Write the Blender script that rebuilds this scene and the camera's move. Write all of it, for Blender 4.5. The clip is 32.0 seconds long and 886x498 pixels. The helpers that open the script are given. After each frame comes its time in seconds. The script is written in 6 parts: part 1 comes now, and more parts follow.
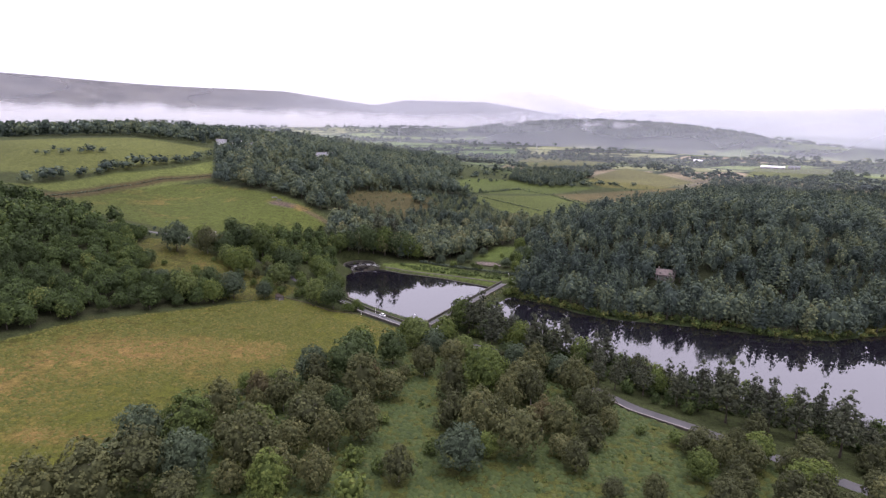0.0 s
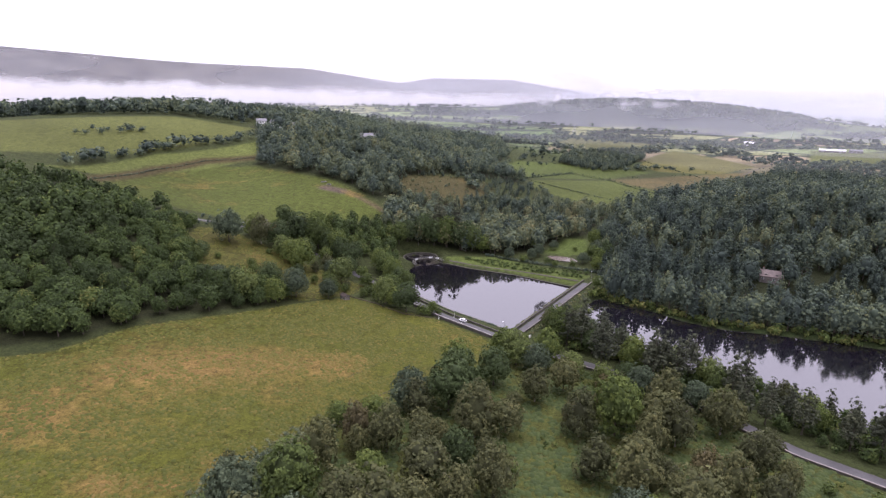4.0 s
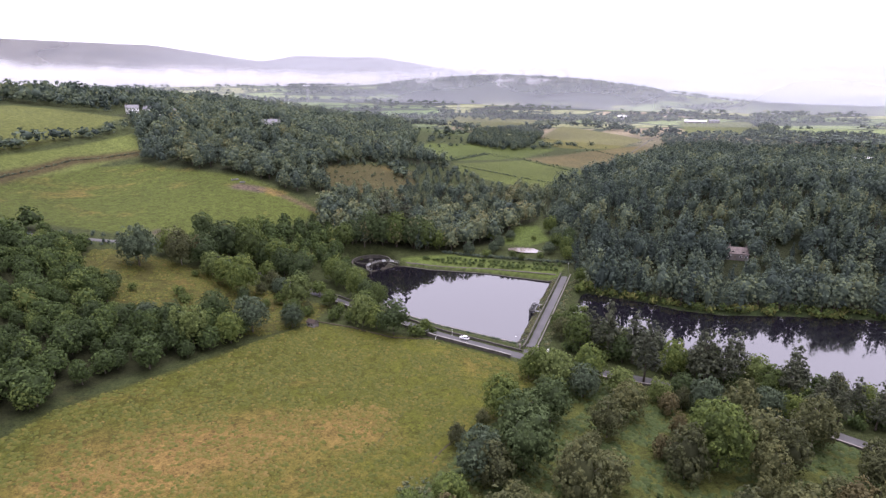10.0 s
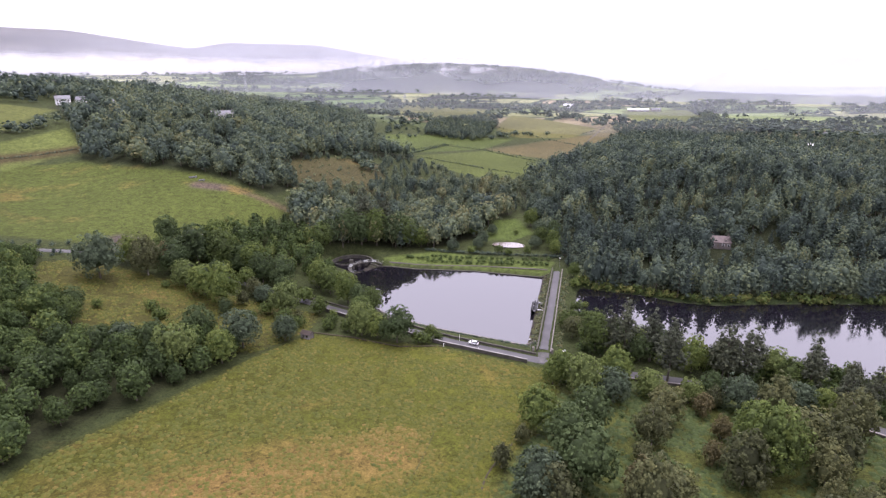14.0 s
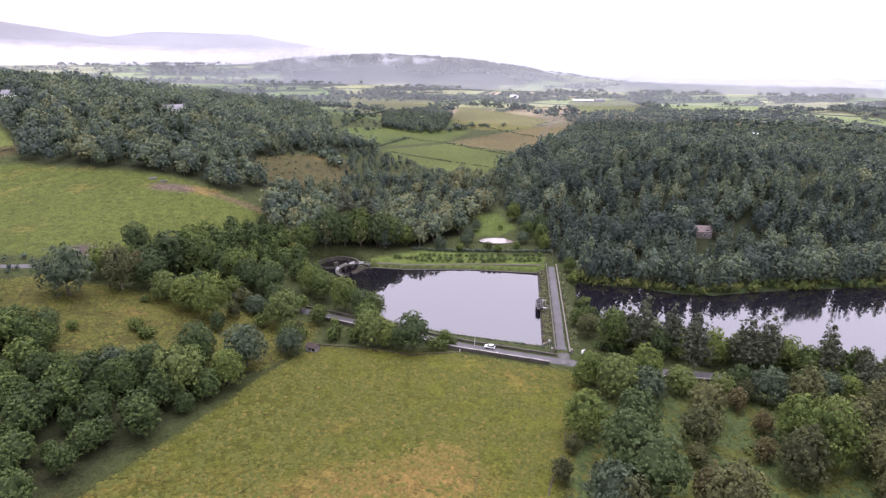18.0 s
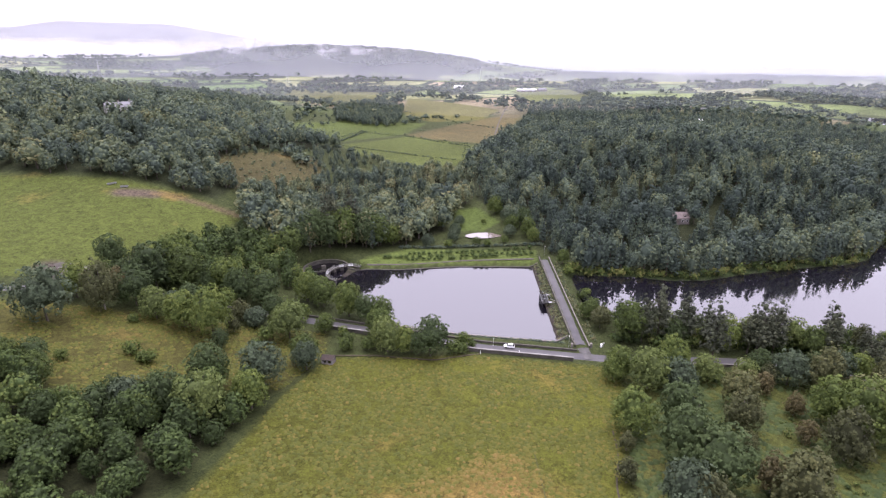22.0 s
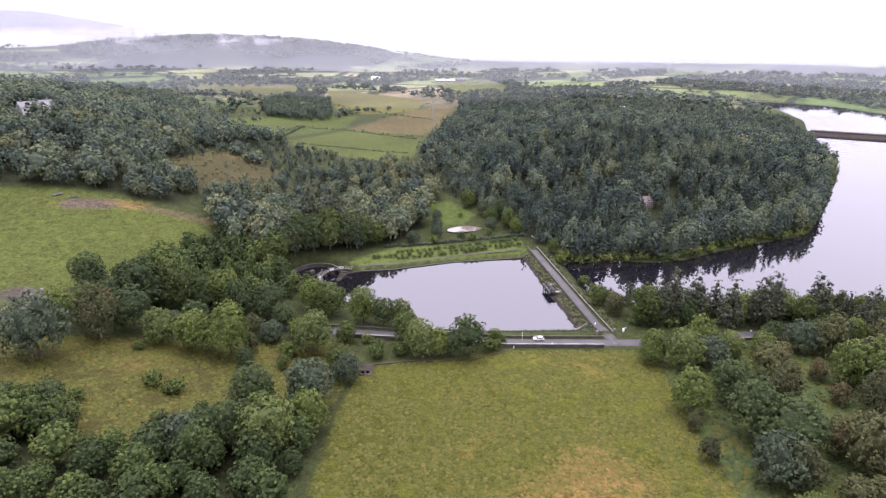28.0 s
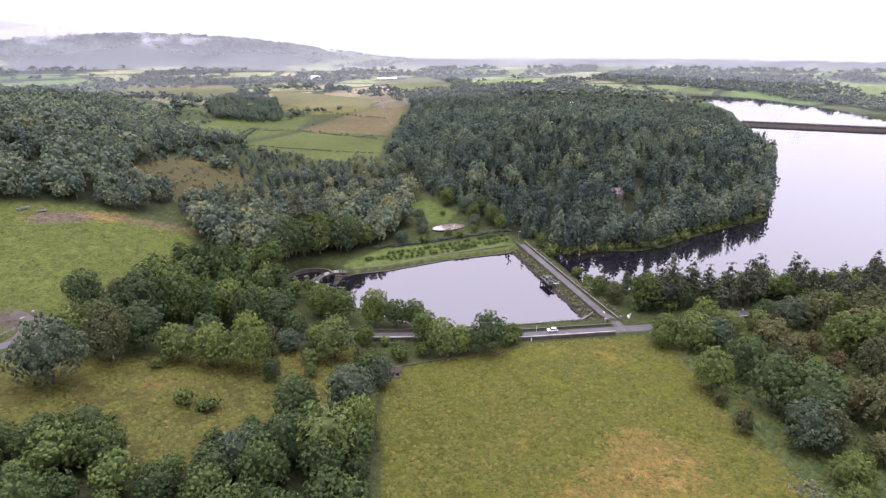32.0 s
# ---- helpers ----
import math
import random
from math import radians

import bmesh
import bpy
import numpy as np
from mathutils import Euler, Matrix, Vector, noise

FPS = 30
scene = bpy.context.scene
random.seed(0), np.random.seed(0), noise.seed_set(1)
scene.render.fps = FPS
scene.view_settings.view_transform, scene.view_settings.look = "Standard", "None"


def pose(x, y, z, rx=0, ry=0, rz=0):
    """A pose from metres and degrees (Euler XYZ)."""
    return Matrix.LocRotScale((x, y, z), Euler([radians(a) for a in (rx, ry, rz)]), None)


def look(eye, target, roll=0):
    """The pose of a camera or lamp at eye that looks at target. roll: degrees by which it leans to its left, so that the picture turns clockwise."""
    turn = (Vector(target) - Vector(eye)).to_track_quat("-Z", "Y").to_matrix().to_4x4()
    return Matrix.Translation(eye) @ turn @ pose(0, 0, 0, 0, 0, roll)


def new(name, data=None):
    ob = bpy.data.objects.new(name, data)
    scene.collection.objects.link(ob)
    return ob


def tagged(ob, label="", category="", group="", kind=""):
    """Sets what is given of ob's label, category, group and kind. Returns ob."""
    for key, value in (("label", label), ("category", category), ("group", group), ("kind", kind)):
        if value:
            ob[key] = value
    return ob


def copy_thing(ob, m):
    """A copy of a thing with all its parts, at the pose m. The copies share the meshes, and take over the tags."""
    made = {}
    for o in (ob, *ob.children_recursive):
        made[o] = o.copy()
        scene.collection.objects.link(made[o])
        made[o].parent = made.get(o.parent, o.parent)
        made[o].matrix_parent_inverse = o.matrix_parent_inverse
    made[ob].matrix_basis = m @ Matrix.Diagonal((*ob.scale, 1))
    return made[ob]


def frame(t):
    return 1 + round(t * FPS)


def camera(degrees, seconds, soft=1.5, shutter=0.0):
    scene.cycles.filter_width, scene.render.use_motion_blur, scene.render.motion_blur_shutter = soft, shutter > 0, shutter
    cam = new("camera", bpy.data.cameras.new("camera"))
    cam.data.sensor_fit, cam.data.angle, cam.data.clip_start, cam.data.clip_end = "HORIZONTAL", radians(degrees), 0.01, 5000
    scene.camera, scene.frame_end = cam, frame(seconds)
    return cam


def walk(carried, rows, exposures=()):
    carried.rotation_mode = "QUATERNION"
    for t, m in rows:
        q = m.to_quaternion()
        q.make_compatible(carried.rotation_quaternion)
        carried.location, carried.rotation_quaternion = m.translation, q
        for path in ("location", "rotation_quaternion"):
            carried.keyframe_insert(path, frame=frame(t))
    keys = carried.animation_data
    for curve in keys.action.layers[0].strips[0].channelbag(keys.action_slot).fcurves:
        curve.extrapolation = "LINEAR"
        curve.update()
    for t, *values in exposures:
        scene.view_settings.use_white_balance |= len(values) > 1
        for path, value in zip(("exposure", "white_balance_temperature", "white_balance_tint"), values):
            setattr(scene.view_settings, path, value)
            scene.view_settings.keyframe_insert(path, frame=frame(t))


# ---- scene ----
cam = camera(78.0, 32.0, 1.35)
PATH = [
    (0, (0.43, 1.199, 114.117), (0.427, 3.146, 113.66), 0.2),
    (0.5, (-3.721, 5.672, 114.077), (-3.741, 7.618, 113.614), 0.1),
    (1, (-7.989, 10.144, 114.055), (-8.025, 12.088, 113.587), 0.1),
    (1.5, (-12.392, 14.658, 114.087), (-12.443, 16.601, 113.616), 0.2),
    (2, (-16.882, 19.232, 114.155), (-16.948, 21.173, 113.678), 0.2),
    (2.5, (-21.39, 23.995, 114.21), (-21.469, 25.934, 113.727), 0.3),
    (3, (-25.841, 28.827, 114.248), (-25.929, 30.76, 113.74), 0.3),
    (3.5, (-30.378, 33.32, 114.305), (-30.468, 35.249, 113.783), 0.4),
    (5.5, (-49.322, 50.213, 115.766), (-49.285, 52.136, 115.216), 0.2),
    (6, (-54.261, 54.429, 115.85), (-54.182, 56.347, 115.291), 0.1),
    (6.5, (-59.226, 58.674, 115.872), (-59.105, 60.589, 115.309), 0.0),
    (7, (-64.162, 62.997, 115.849), (-63.998, 64.908, 115.28), -0.0),
    (7.5, (-69.009, 67.301, 115.832), (-68.8, 69.205, 115.256), -0.1),
    (8, (-73.668, 71.487, 115.836), (-73.415, 73.384, 115.255), -0.3),
    (8.5, (-77.923, 75.575, 115.836), (-77.632, 77.464, 115.247), -0.4),
    (9, (-81.419, 79.151, 115.826), (-81.098, 81.034, 115.231), -0.3),
    (10, (-87.469, 85.234, 115.757), (-87.095, 87.104, 115.157), -0.3),
    (11, (-93.354, 90.826, 115.611), (-92.925, 92.682, 115.002), -0.2),
    (12, (-98.982, 96.292, 115.655), (-98.501, 98.133, 115.039), -0.1),
    (13, (-104.65, 101.681, 115.738), (-104.117, 103.503, 115.11), -0.2),
    (14, (-110.243, 107.109, 116.0), (-109.665, 108.915, 115.363), -0.1),
    (14.5, (-113.011, 109.817, 116.109), (-112.404, 111.612, 115.469), -0.1),
    (16.5, (-124.77, 120.485, 116.711), (-124.059, 122.235, 116.054), -0.1),
    (17, (-127.723, 123.055, 116.715), (-126.982, 124.792, 116.055), -0.1),
    (18, (-133.663, 128.226, 116.494), (-132.887, 129.945, 115.828), 0.1),
    (19, (-139.586, 133.603, 116.64), (-138.764, 135.296, 115.966), 0.1),
    (20, (-145.369, 138.486, 116.988), (-144.496, 140.15, 116.305), -0.0),
    (21, (-151.078, 143.748, 117.543), (-150.155, 145.382, 116.851), -0.2),
    (22, (-156.84, 149.193, 117.752), (-155.873, 150.799, 117.055), -0.2),
    (23, (-162.65, 154.591, 117.856), (-161.64, 156.167, 117.153), -0.0),
    (24, (-168.137, 159.86, 118.04), (-167.082, 161.403, 117.329), -0.1),
    (25, (-173.879, 165.078, 118.207), (-172.78, 166.588, 117.492), -0.0),
    (25.5, (-176.764, 167.614, 118.318), (-175.643, 169.107, 117.6), -0.1),
    (27.5, (-188.117, 177.791, 119.005), (-186.915, 179.215, 118.277), -0.1),
    (28, (-191.028, 180.299, 119.125), (-189.803, 181.702, 118.396), -0.1),
    (29, (-196.681, 185.358, 119.557), (-195.412, 186.722, 118.829), -0.2),
    (30, (-202.348, 190.517, 119.873), (-201.042, 191.843, 119.141), -0.2),
    (31, (-208.08, 195.657, 120.123), (-206.739, 196.944, 119.384), -0.2),
    (31.5, (-210.958, 198.31, 120.2), (-209.596, 199.574, 119.461), -0.2),
    (32, (-213.909, 200.826, 120.263), (-212.525, 202.067, 119.526), -0.3),
]
walk(cam, [(t, look(eye, target, roll)) for t, eye, target, roll in PATH], [(0, 0.19, 5980, 24), (6, 0.37, 5980, 24), (12, 0.53, 5980, 24), (19, 0.66, 5980, 24), (32, 0.71, 5980, 24)])

# ---- light: a bright overcast sky ----
world = bpy.data.worlds.new("overcast_sky")
scene.world = world
world.use_nodes = True
wn, wl = world.node_tree.nodes, world.node_tree.links
wn.clear()
sky_out, sky_back = wn.new("ShaderNodeOutputWorld"), wn.new("ShaderNodeBackground")
sky_tex, sky_mix = wn.new("ShaderNodeTexSky"), wn.new("ShaderNodeMixRGB")
sky_tex.sky_type, sky_tex.sun_disc = "NISHITA", False
sky_tex.sun_elevation, sky_tex.sun_rotation = radians(77), radians(40)
sky_mix.inputs[0].default_value = 0.97
sky_mix.inputs[2].default_value = (1.06, 0.98, 0.99, 1)
sky_back.inputs[1].default_value = 1.26
wl.new(sky_tex.outputs[0], sky_mix.inputs[1])
wl.new(sky_mix.outputs[0], sky_back.inputs[0])
wl.new(sky_back.outputs[0], sky_out.inputs[0])
sun = new("sun", bpy.data.lights.new("sun", "SUN"))
sun.data.energy, sun.data.angle, sun.data.color = 3.4, radians(60), (1.0, 0.97, 0.92)
sun.matrix_world = look((100, 420, 680), (0, 300, 0))

# ---- materials ----
def shader(name, roughness=0.9):
    m = bpy.data.materials.new(name)
    m.use_nodes = True
    n, l = m.node_tree.nodes, m.node_tree.links
    b = n["Principled BSDF"]
    b.inputs["Roughness"].default_value = roughness
    b.inputs["Specular IOR Level"].default_value = 0.25
    return m, n, l, b


def ramp(n, stops):
    r = n.new("ShaderNodeValToRGB")
    while len(r.color_ramp.elements) < len(stops):
        r.color_ramp.elements.new(0.5)
    for e, (p, c) in zip(r.color_ramp.elements, stops):
        e.position, e.color = p, (*c, 1)
    return r


def noise_node(n, l, scale, detail=4, coords="Object", distort=0.0):
    c, t = n.new("ShaderNodeTexCoord"), n.new("ShaderNodeTexNoise")
    t.inputs["Scale"].default_value, t.inputs["Detail"].default_value = scale, detail
    t.inputs["Distortion"].default_value = distort
    l.new(c.outputs[coords], t.inputs["Vector"])
    return t


def surface(name, dark, light, coarse, fine, roughness=0.9, bump=0.3, metal=0.0, vary=0.0):
    """A worn surface: colour varies at two scales, with fine relief."""
    m, n, l, b = shader(name, roughness)
    big, small = noise_node(n, l, coarse, 5), noise_node(n, l, fine, 3)
    mix = n.new("ShaderNodeMath")
    mix.operation = "MULTIPLY_ADD"
    mix.inputs[1].default_value = 0.45
    l.new(small.outputs["Fac"], mix.inputs[0])
    half = n.new("ShaderNodeMath")
    half.operation = "MULTIPLY_ADD"
    half.inputs[1].default_value, half.inputs[2].default_value = 0.75, -0.1
    l.new(big.outputs["Fac"], half.inputs[0])
    l.new(half.outputs[0], mix.inputs[2])
    value = mix.outputs[0]
    if vary:
        info, add = n.new("ShaderNodeObjectInfo"), n.new("ShaderNodeMath")
        add.operation = "MULTIPLY_ADD"
        add.inputs[1].default_value = vary
        l.new(info.outputs["Random"], add.inputs[0])
        l.new(value, add.inputs[2])
        value = add.outputs[0]
    damp = 0.72 if light[1] < 0.6 else 1.0
    r = ramp(n, [(0.25, [c * damp for c in dark]), (0.8, [c * damp for c in light])])
    l.new(value, r.inputs[0])
    l.new(r.outputs[0], b.inputs["Base Color"])
    b.inputs["Metallic"].default_value = metal
    if bump:
        u = n.new("ShaderNodeBump")
        u.inputs["Strength"].default_value = bump
        l.new(small.outputs["Fac"], u.inputs["Height"])
        l.new(u.outputs[0], b.inputs["Normal"])
    return m


def foliage(name, stops, spread=0.5):
    """Leaves: a tint carried by each clump, shifted from plant to plant."""
    m, n, l, b = shader(name, 0.75)
    b.inputs["Specular IOR Level"].default_value = 0.15
    a, info, add = n.new("ShaderNodeAttribute"), n.new("ShaderNodeObjectInfo"), n.new("ShaderNodeMath")
    a.attribute_name = "tint"
    add.operation = "MULTIPLY_ADD"
    add.inputs[1].default_value = spread
    l.new(info.outputs["Random"], add.inputs[0])
    l.new(a.outputs["Fac"], add.inputs[2])
    speck, more = noise_node(n, l, 3.0, 3), n.new("ShaderNodeMath")
    more.operation = "MULTIPLY_ADD"
    more.inputs[1].default_value = 0.5
    l.new(speck.outputs["Fac"], more.inputs[0])
    l.new(add.outputs[0], more.inputs[2])
    shift = n.new("ShaderNodeMath")
    shift.operation = "SUBTRACT"
    shift.inputs[1].default_value = 0.25 + spread / 2
    l.new(more.outputs[0], shift.inputs[0])
    r = ramp(n, [(p, [c * 0.79 for c in colour]) for p, colour in stops])
    l.new(shift.outputs[0], r.inputs[0])
    l.new(r.outputs[0], b.inputs["Base Color"])
    glow, both = n.new("ShaderNodeBsdfTranslucent"), n.new("ShaderNodeMixShader")
    both.inputs[0].default_value = 0.2
    l.new(r.outputs[0], glow.inputs[0])
    l.new(b.outputs[0], both.inputs[1])
    l.new(glow.outputs[0], both.inputs[2])
    l.new(both.outputs[0], n["Material Output"].inputs[0])
    return m


# woodland blue is lifted: distance haze put into the leaf colour
LEAF_WOOD_HAZED = foliage("hazed_woodland_leaves", [(0.0, (0.052, 0.072, 0.060)), (0.3, (0.088, 0.118, 0.086)), (0.55, (0.124, 0.157, 0.096)), (0.8, (0.168, 0.193, 0.098)), (1.0, (0.215, 0.205, 0.10))], 0.0)
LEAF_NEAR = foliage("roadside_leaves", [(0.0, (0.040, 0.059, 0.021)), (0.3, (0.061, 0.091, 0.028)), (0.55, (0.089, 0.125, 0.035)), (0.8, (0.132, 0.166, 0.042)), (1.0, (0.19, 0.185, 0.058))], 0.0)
LEAF_GREEN = foliage("broad_leaves", [(0.0, (0.053, 0.073, 0.023)), (0.4, (0.092, 0.126, 0.032)), (0.75, (0.140, 0.174, 0.040)), (1.0, (0.19, 0.205, 0.062))])
LEAF_DARK = foliage("dark_leaves", [(0.0, (0.037, 0.054, 0.023)), (0.5, (0.066, 0.094, 0.034)), (1.0, (0.108, 0.142, 0.056))], 0.3)
LEAF_OLIVE = foliage("birch_leaves", [(0.0, (0.050, 0.056, 0.026)), (0.45, (0.094, 0.102, 0.042)), (0.8, (0.140, 0.142, 0.055)), (1.0, (0.178, 0.160, 0.066))])
LEAF_LIME = foliage("lime_leaves", [(0.0, (0.078, 0.102, 0.034)), (0.5, (0.135, 0.172, 0.05)), (1.0, (0.20, 0.225, 0.07))], 0.3)
LEAF_PINE = foliage("pine_needles", [(0.0, (0.050, 0.057, 0.040)), (0.5, (0.088, 0.1, 0.06)), (1.0, (0.14, 0.148, 0.082))], 0.3)
LEAF_RUST = foliage("rusty_leaves", [(0.0, (0.075, 0.066, 0.032)), (0.6, (0.135, 0.115, 0.05)), (1.0, (0.19, 0.15, 0.065))], 0.3)
STONE_GREY = surface("grey_stone", (0.05, 0.048, 0.048), (0.15, 0.143, 0.138), 0.4, 3.0, 0.9, 0.4)
BARK = surface("bark", (0.05, 0.04, 0.032), (0.16, 0.135, 0.11), 0.8, 6.0, 0.95, 0.6)
PALE_BARK = surface("pale_bark", (0.16, 0.14, 0.12), (0.42, 0.38, 0.34), 1.2, 7.0, 0.9, 0.4)
STONE = surface("weathered_stone", (0.10, 0.09, 0.085), (0.30, 0.27, 0.25), 0.4, 3.0, 0.95, 0.5, vary=0.2)
STONE_DARK = surface("mossy_stone", (0.035, 0.035, 0.03), (0.13, 0.12, 0.10), 0.4, 3.0, 0.95, 0.5, vary=0.2)
CONCRETE = surface("stained_concrete", (0.16, 0.15, 0.14), (0.42, 0.40, 0.38), 0.3, 4.0, 0.9, 0.2)
ASPHALT = surface("damp_asphalt", (0.045, 0.042, 0.046), (0.125, 0.118, 0.124), 0.12, 2.5, 0.55, 0.1)
GRAVEL = surface("worn_gravel", (0.055, 0.048, 0.042), (0.135, 0.12, 0.108), 0.2, 5.0, 0.95, 0.4)
RENDER = surface("pale_render", (0.42, 0.41, 0.40), (0.72, 0.70, 0.68), 0.3, 3.0, 0.9, 0.1)
SLATE = surface("slate", (0.10, 0.10, 0.12), (0.24, 0.235, 0.25), 0.5, 4.0, 0.6, 0.3, vary=0.25)
WHITE = surface("white_paint", (0.68, 0.68, 0.68), (0.85, 0.85, 0.84), 1.0, 8.0, 0.5, 0.03)
DARK_METAL = surface("dark_iron", (0.015, 0.015, 0.017), (0.05, 0.048, 0.046), 1.5, 10.0, 0.55, 0.15, 0.4)
STEEL = surface("galvanised_steel", (0.28, 0.28, 0.29), (0.5, 0.5, 0.51), 1.0, 8.0, 0.45, 0.1, 0.7)
WOOD = surface("weathered_wood", (0.12, 0.10, 0.08), (0.30, 0.26, 0.21), 1.0, 7.0, 0.9, 0.4)
RUSTY_TIN = surface("rusty_sheet", (0.03, 0.024, 0.022), (0.085, 0.06, 0.05), 0.8, 6.0, 0.8, 0.3)
RUBBER = surface("black_rubber", (0.012, 0.012, 0.012), (0.03, 0.03, 0.03), 2.0, 20.0, 0.8, 0.05)
BRICK_RED = surface("red_brick", (0.12, 0.05, 0.04), (0.26, 0.12, 0.09), 1.0, 6.0, 0.9, 0.3)
GLASS, _n, _l, _b = shader("window_glass", 0.05)
_b.inputs["Base Color"].default_value = (0.02, 0.022, 0.025, 1)
_b.inputs["Specular IOR Level"].default_value = 0.6


def water_material():
    m, n, l, b = shader("still_water", 0.03)
    b.inputs["Base Color"].default_value = (0.006, 0.005, 0.008, 1)
    b.inputs["Specular IOR Level"].default_value = 0.5
    b.inputs["IOR"].default_value = 2.7
    broad, fine = noise_node(n, l, 0.05, 4), noise_node(n, l, 0.9, 2)
    u, v = n.new("ShaderNodeBump"), n.new("ShaderNodeBump")
    u.inputs["Strength"].default_value, u.inputs["Distance"].default_value = 0.012, 0.12
    v.inputs["Strength"].default_value, v.inputs["Distance"].default_value = 0.02, 0.5
    l.new(fine.outputs["Fac"], u.inputs["Height"])
    l.new(broad.outputs["Fac"], v.inputs["Height"])
    l.new(u.outputs[0], v.inputs["Normal"])
    l.new(v.outputs[0], b.inputs["Normal"])
    wind = noise_node(n, l, 0.012, 3)
    r = n.new("ShaderNodeMapRange")
    r.inputs[1].default_value, r.inputs[2].default_value, r.inputs[3].default_value, r.inputs[4].default_value = 0.4, 0.7, 0.015, 0.09
    l.new(wind.outputs["Fac"], r.inputs[0])
    l.new(r.outputs[0], b.inputs["Roughness"])
    return m


WATER = water_material()
MUDDY, _n, _l, _b = shader("muddy_water", 0.12)
_b.inputs["Base Color"].default_value = (0.14, 0.115, 0.10, 1)
_b.inputs["Specular IOR Level"].default_value = 0.5
_b.inputs["IOR"].default_value = 2.8
TRODDEN = surface("trodden_grass", (0.045, 0.048, 0.016), (0.10, 0.10, 0.032), 0.5, 3.0, 0.95, 0.5)
EARTH = surface("earthy_stone", (0.04, 0.034, 0.022), (0.115, 0.095, 0.06), 0.5, 3.0, 0.95, 0.5)


def ground_material():
    """Land cover colour on the sheet, with tufts, stains and straw patches."""
    m, n, l, b = shader("grassland", 0.95)
    b.inputs["Specular IOR Level"].default_value = 0.12
    cover, straw = n.new("ShaderNodeAttribute"), n.new("ShaderNodeAttribute")
    cover.attribute_name, straw.attribute_name = "cover", "straw"
    big, mid, small = noise_node(n, l, 0.035, 5, distort=0.6), noise_node(n, l, 0.3, 4, distort=0.8), noise_node(n, l, 1.3, 4, distort=1.2)
    tone = n.new("ShaderNodeMath")
    tone.operation = "MULTIPLY_ADD"
    l.new(mid.outputs["Fac"], tone.inputs[0])
    tone.inputs[1].default_value = 0.6
    grit = noise_node(n, l, 5.0, 3)
    speck = n.new("ShaderNodeMath")
    speck.operation = "MULTIPLY_ADD"
    speck.inputs[1].default_value = 0.55
    l.new(grit.outputs["Fac"], speck.inputs[0])
    l.new(small.outputs["Fac"], speck.inputs[2])
    less = n.new("ShaderNodeMath")
    less.operation = "SUBTRACT"
    less.inputs[1].default_value = 0.275
    l.new(speck.outputs[0], less.inputs[0])
    l.new(less.outputs[0], tone.inputs[2])
    spread = n.new("ShaderNodeMapRange")
    spread.inputs[1].default_value, spread.inputs[2].default_value = 0.5, 1.1
    spread.inputs[3].default_value, spread.inputs[4].default_value = 0.22, 1.26
    l.new(tone.outputs[0], spread.inputs[0])
    dry = n.new("ShaderNodeMath")
    dry.operation = "MULTIPLY_ADD"
    l.new(big.outputs["Fac"], dry.inputs[0])
    dry.inputs[1].default_value = 1.3
    l.new(straw.outputs["Fac"], dry.inputs[2])
    fine = n.new("ShaderNodeMath")
    fine.operation = "MULTIPLY_ADD"
    fine.inputs[1].default_value = 0.45
    l.new(mid.outputs["Fac"], fine.inputs[0])
    l.new(dry.outputs[0], fine.inputs[2])
    step = n.new("ShaderNodeMapRange")
    step.inputs[1].default_value, step.inputs[2].default_value = 1.05, 1.6
    l.new(fine.outputs[0], step.inputs[0])
    blend = n.new("ShaderNodeMixRGB")
    blend.inputs[2].default_value = (0.165, 0.110, 0.034, 1)
    l.new(step.outputs[0], blend.inputs[0])
    l.new(cover.outputs["Color"], blend.inputs[1])
    # far country: hedged fields of grass, hay and stubble
    coords, fold = n.new("ShaderNodeTexCoord"), n.new("ShaderNodeMapping")
    fold.inputs["Rotation"].default_value = (0, 0, 0.5)
    fold.inputs["Scale"].default_value = (1 / 330, 1 / 210, 0)
    l.new(coords.outputs["Object"], fold.inputs[0])
    cells, edges = n.new("ShaderNodeTexVoronoi"), n.new("ShaderNodeTexVoronoi")
    edges.feature = "DISTANCE_TO_EDGE"
    for one in (cells, edges):
        one.voronoi_dimensions = "2D"
        one.inputs["Scale"].default_value = 1.0
        l.new(fold.outputs[0], one.inputs["Vector"])
    crops = ramp(n, [(0.0, (0.10, 0.15, 0.05)), (0.22, (0.16, 0.20, 0.075)), (0.42, (0.12, 0.16, 0.065)), (0.58, (0.22, 0.23, 0.11)), (0.72, (0.27, 0.22, 0.14)), (0.82, (0.075, 0.10, 0.045)), (0.92, (0.20, 0.24, 0.09))])
    crops.color_ramp.interpolation = "CONSTANT"
    l.new(cells.outputs["Color"], crops.inputs[0])
    bank, lined = n.new("ShaderNodeMapRange"), n.new("ShaderNodeMixRGB")
    bank.inputs[1].default_value, bank.inputs[2].default_value = 0.05, 0.035
    l.new(edges.outputs["Distance"], bank.inputs[0])
    lined.inputs[2].default_value = (0.035, 0.05, 0.03, 1)
    l.new(bank.outputs[0], lined.inputs[0])
    l.new(crops.outputs[0], lined.inputs[1])
    farm, farmed = n.new("ShaderNodeAttribute"), n.new("ShaderNodeMixRGB")
    farm.attribute_name = "farm"
    l.new(farm.outputs["Fac"], farmed.inputs[0])
    l.new(blend.outputs[0], farmed.inputs[1])
    l.new(lined.outputs[0], farmed.inputs[2])
    blend = farmed
    vast, swing = noise_node(n, l, 0.006, 6, distort=0.5), n.new("ShaderNodeMapRange")
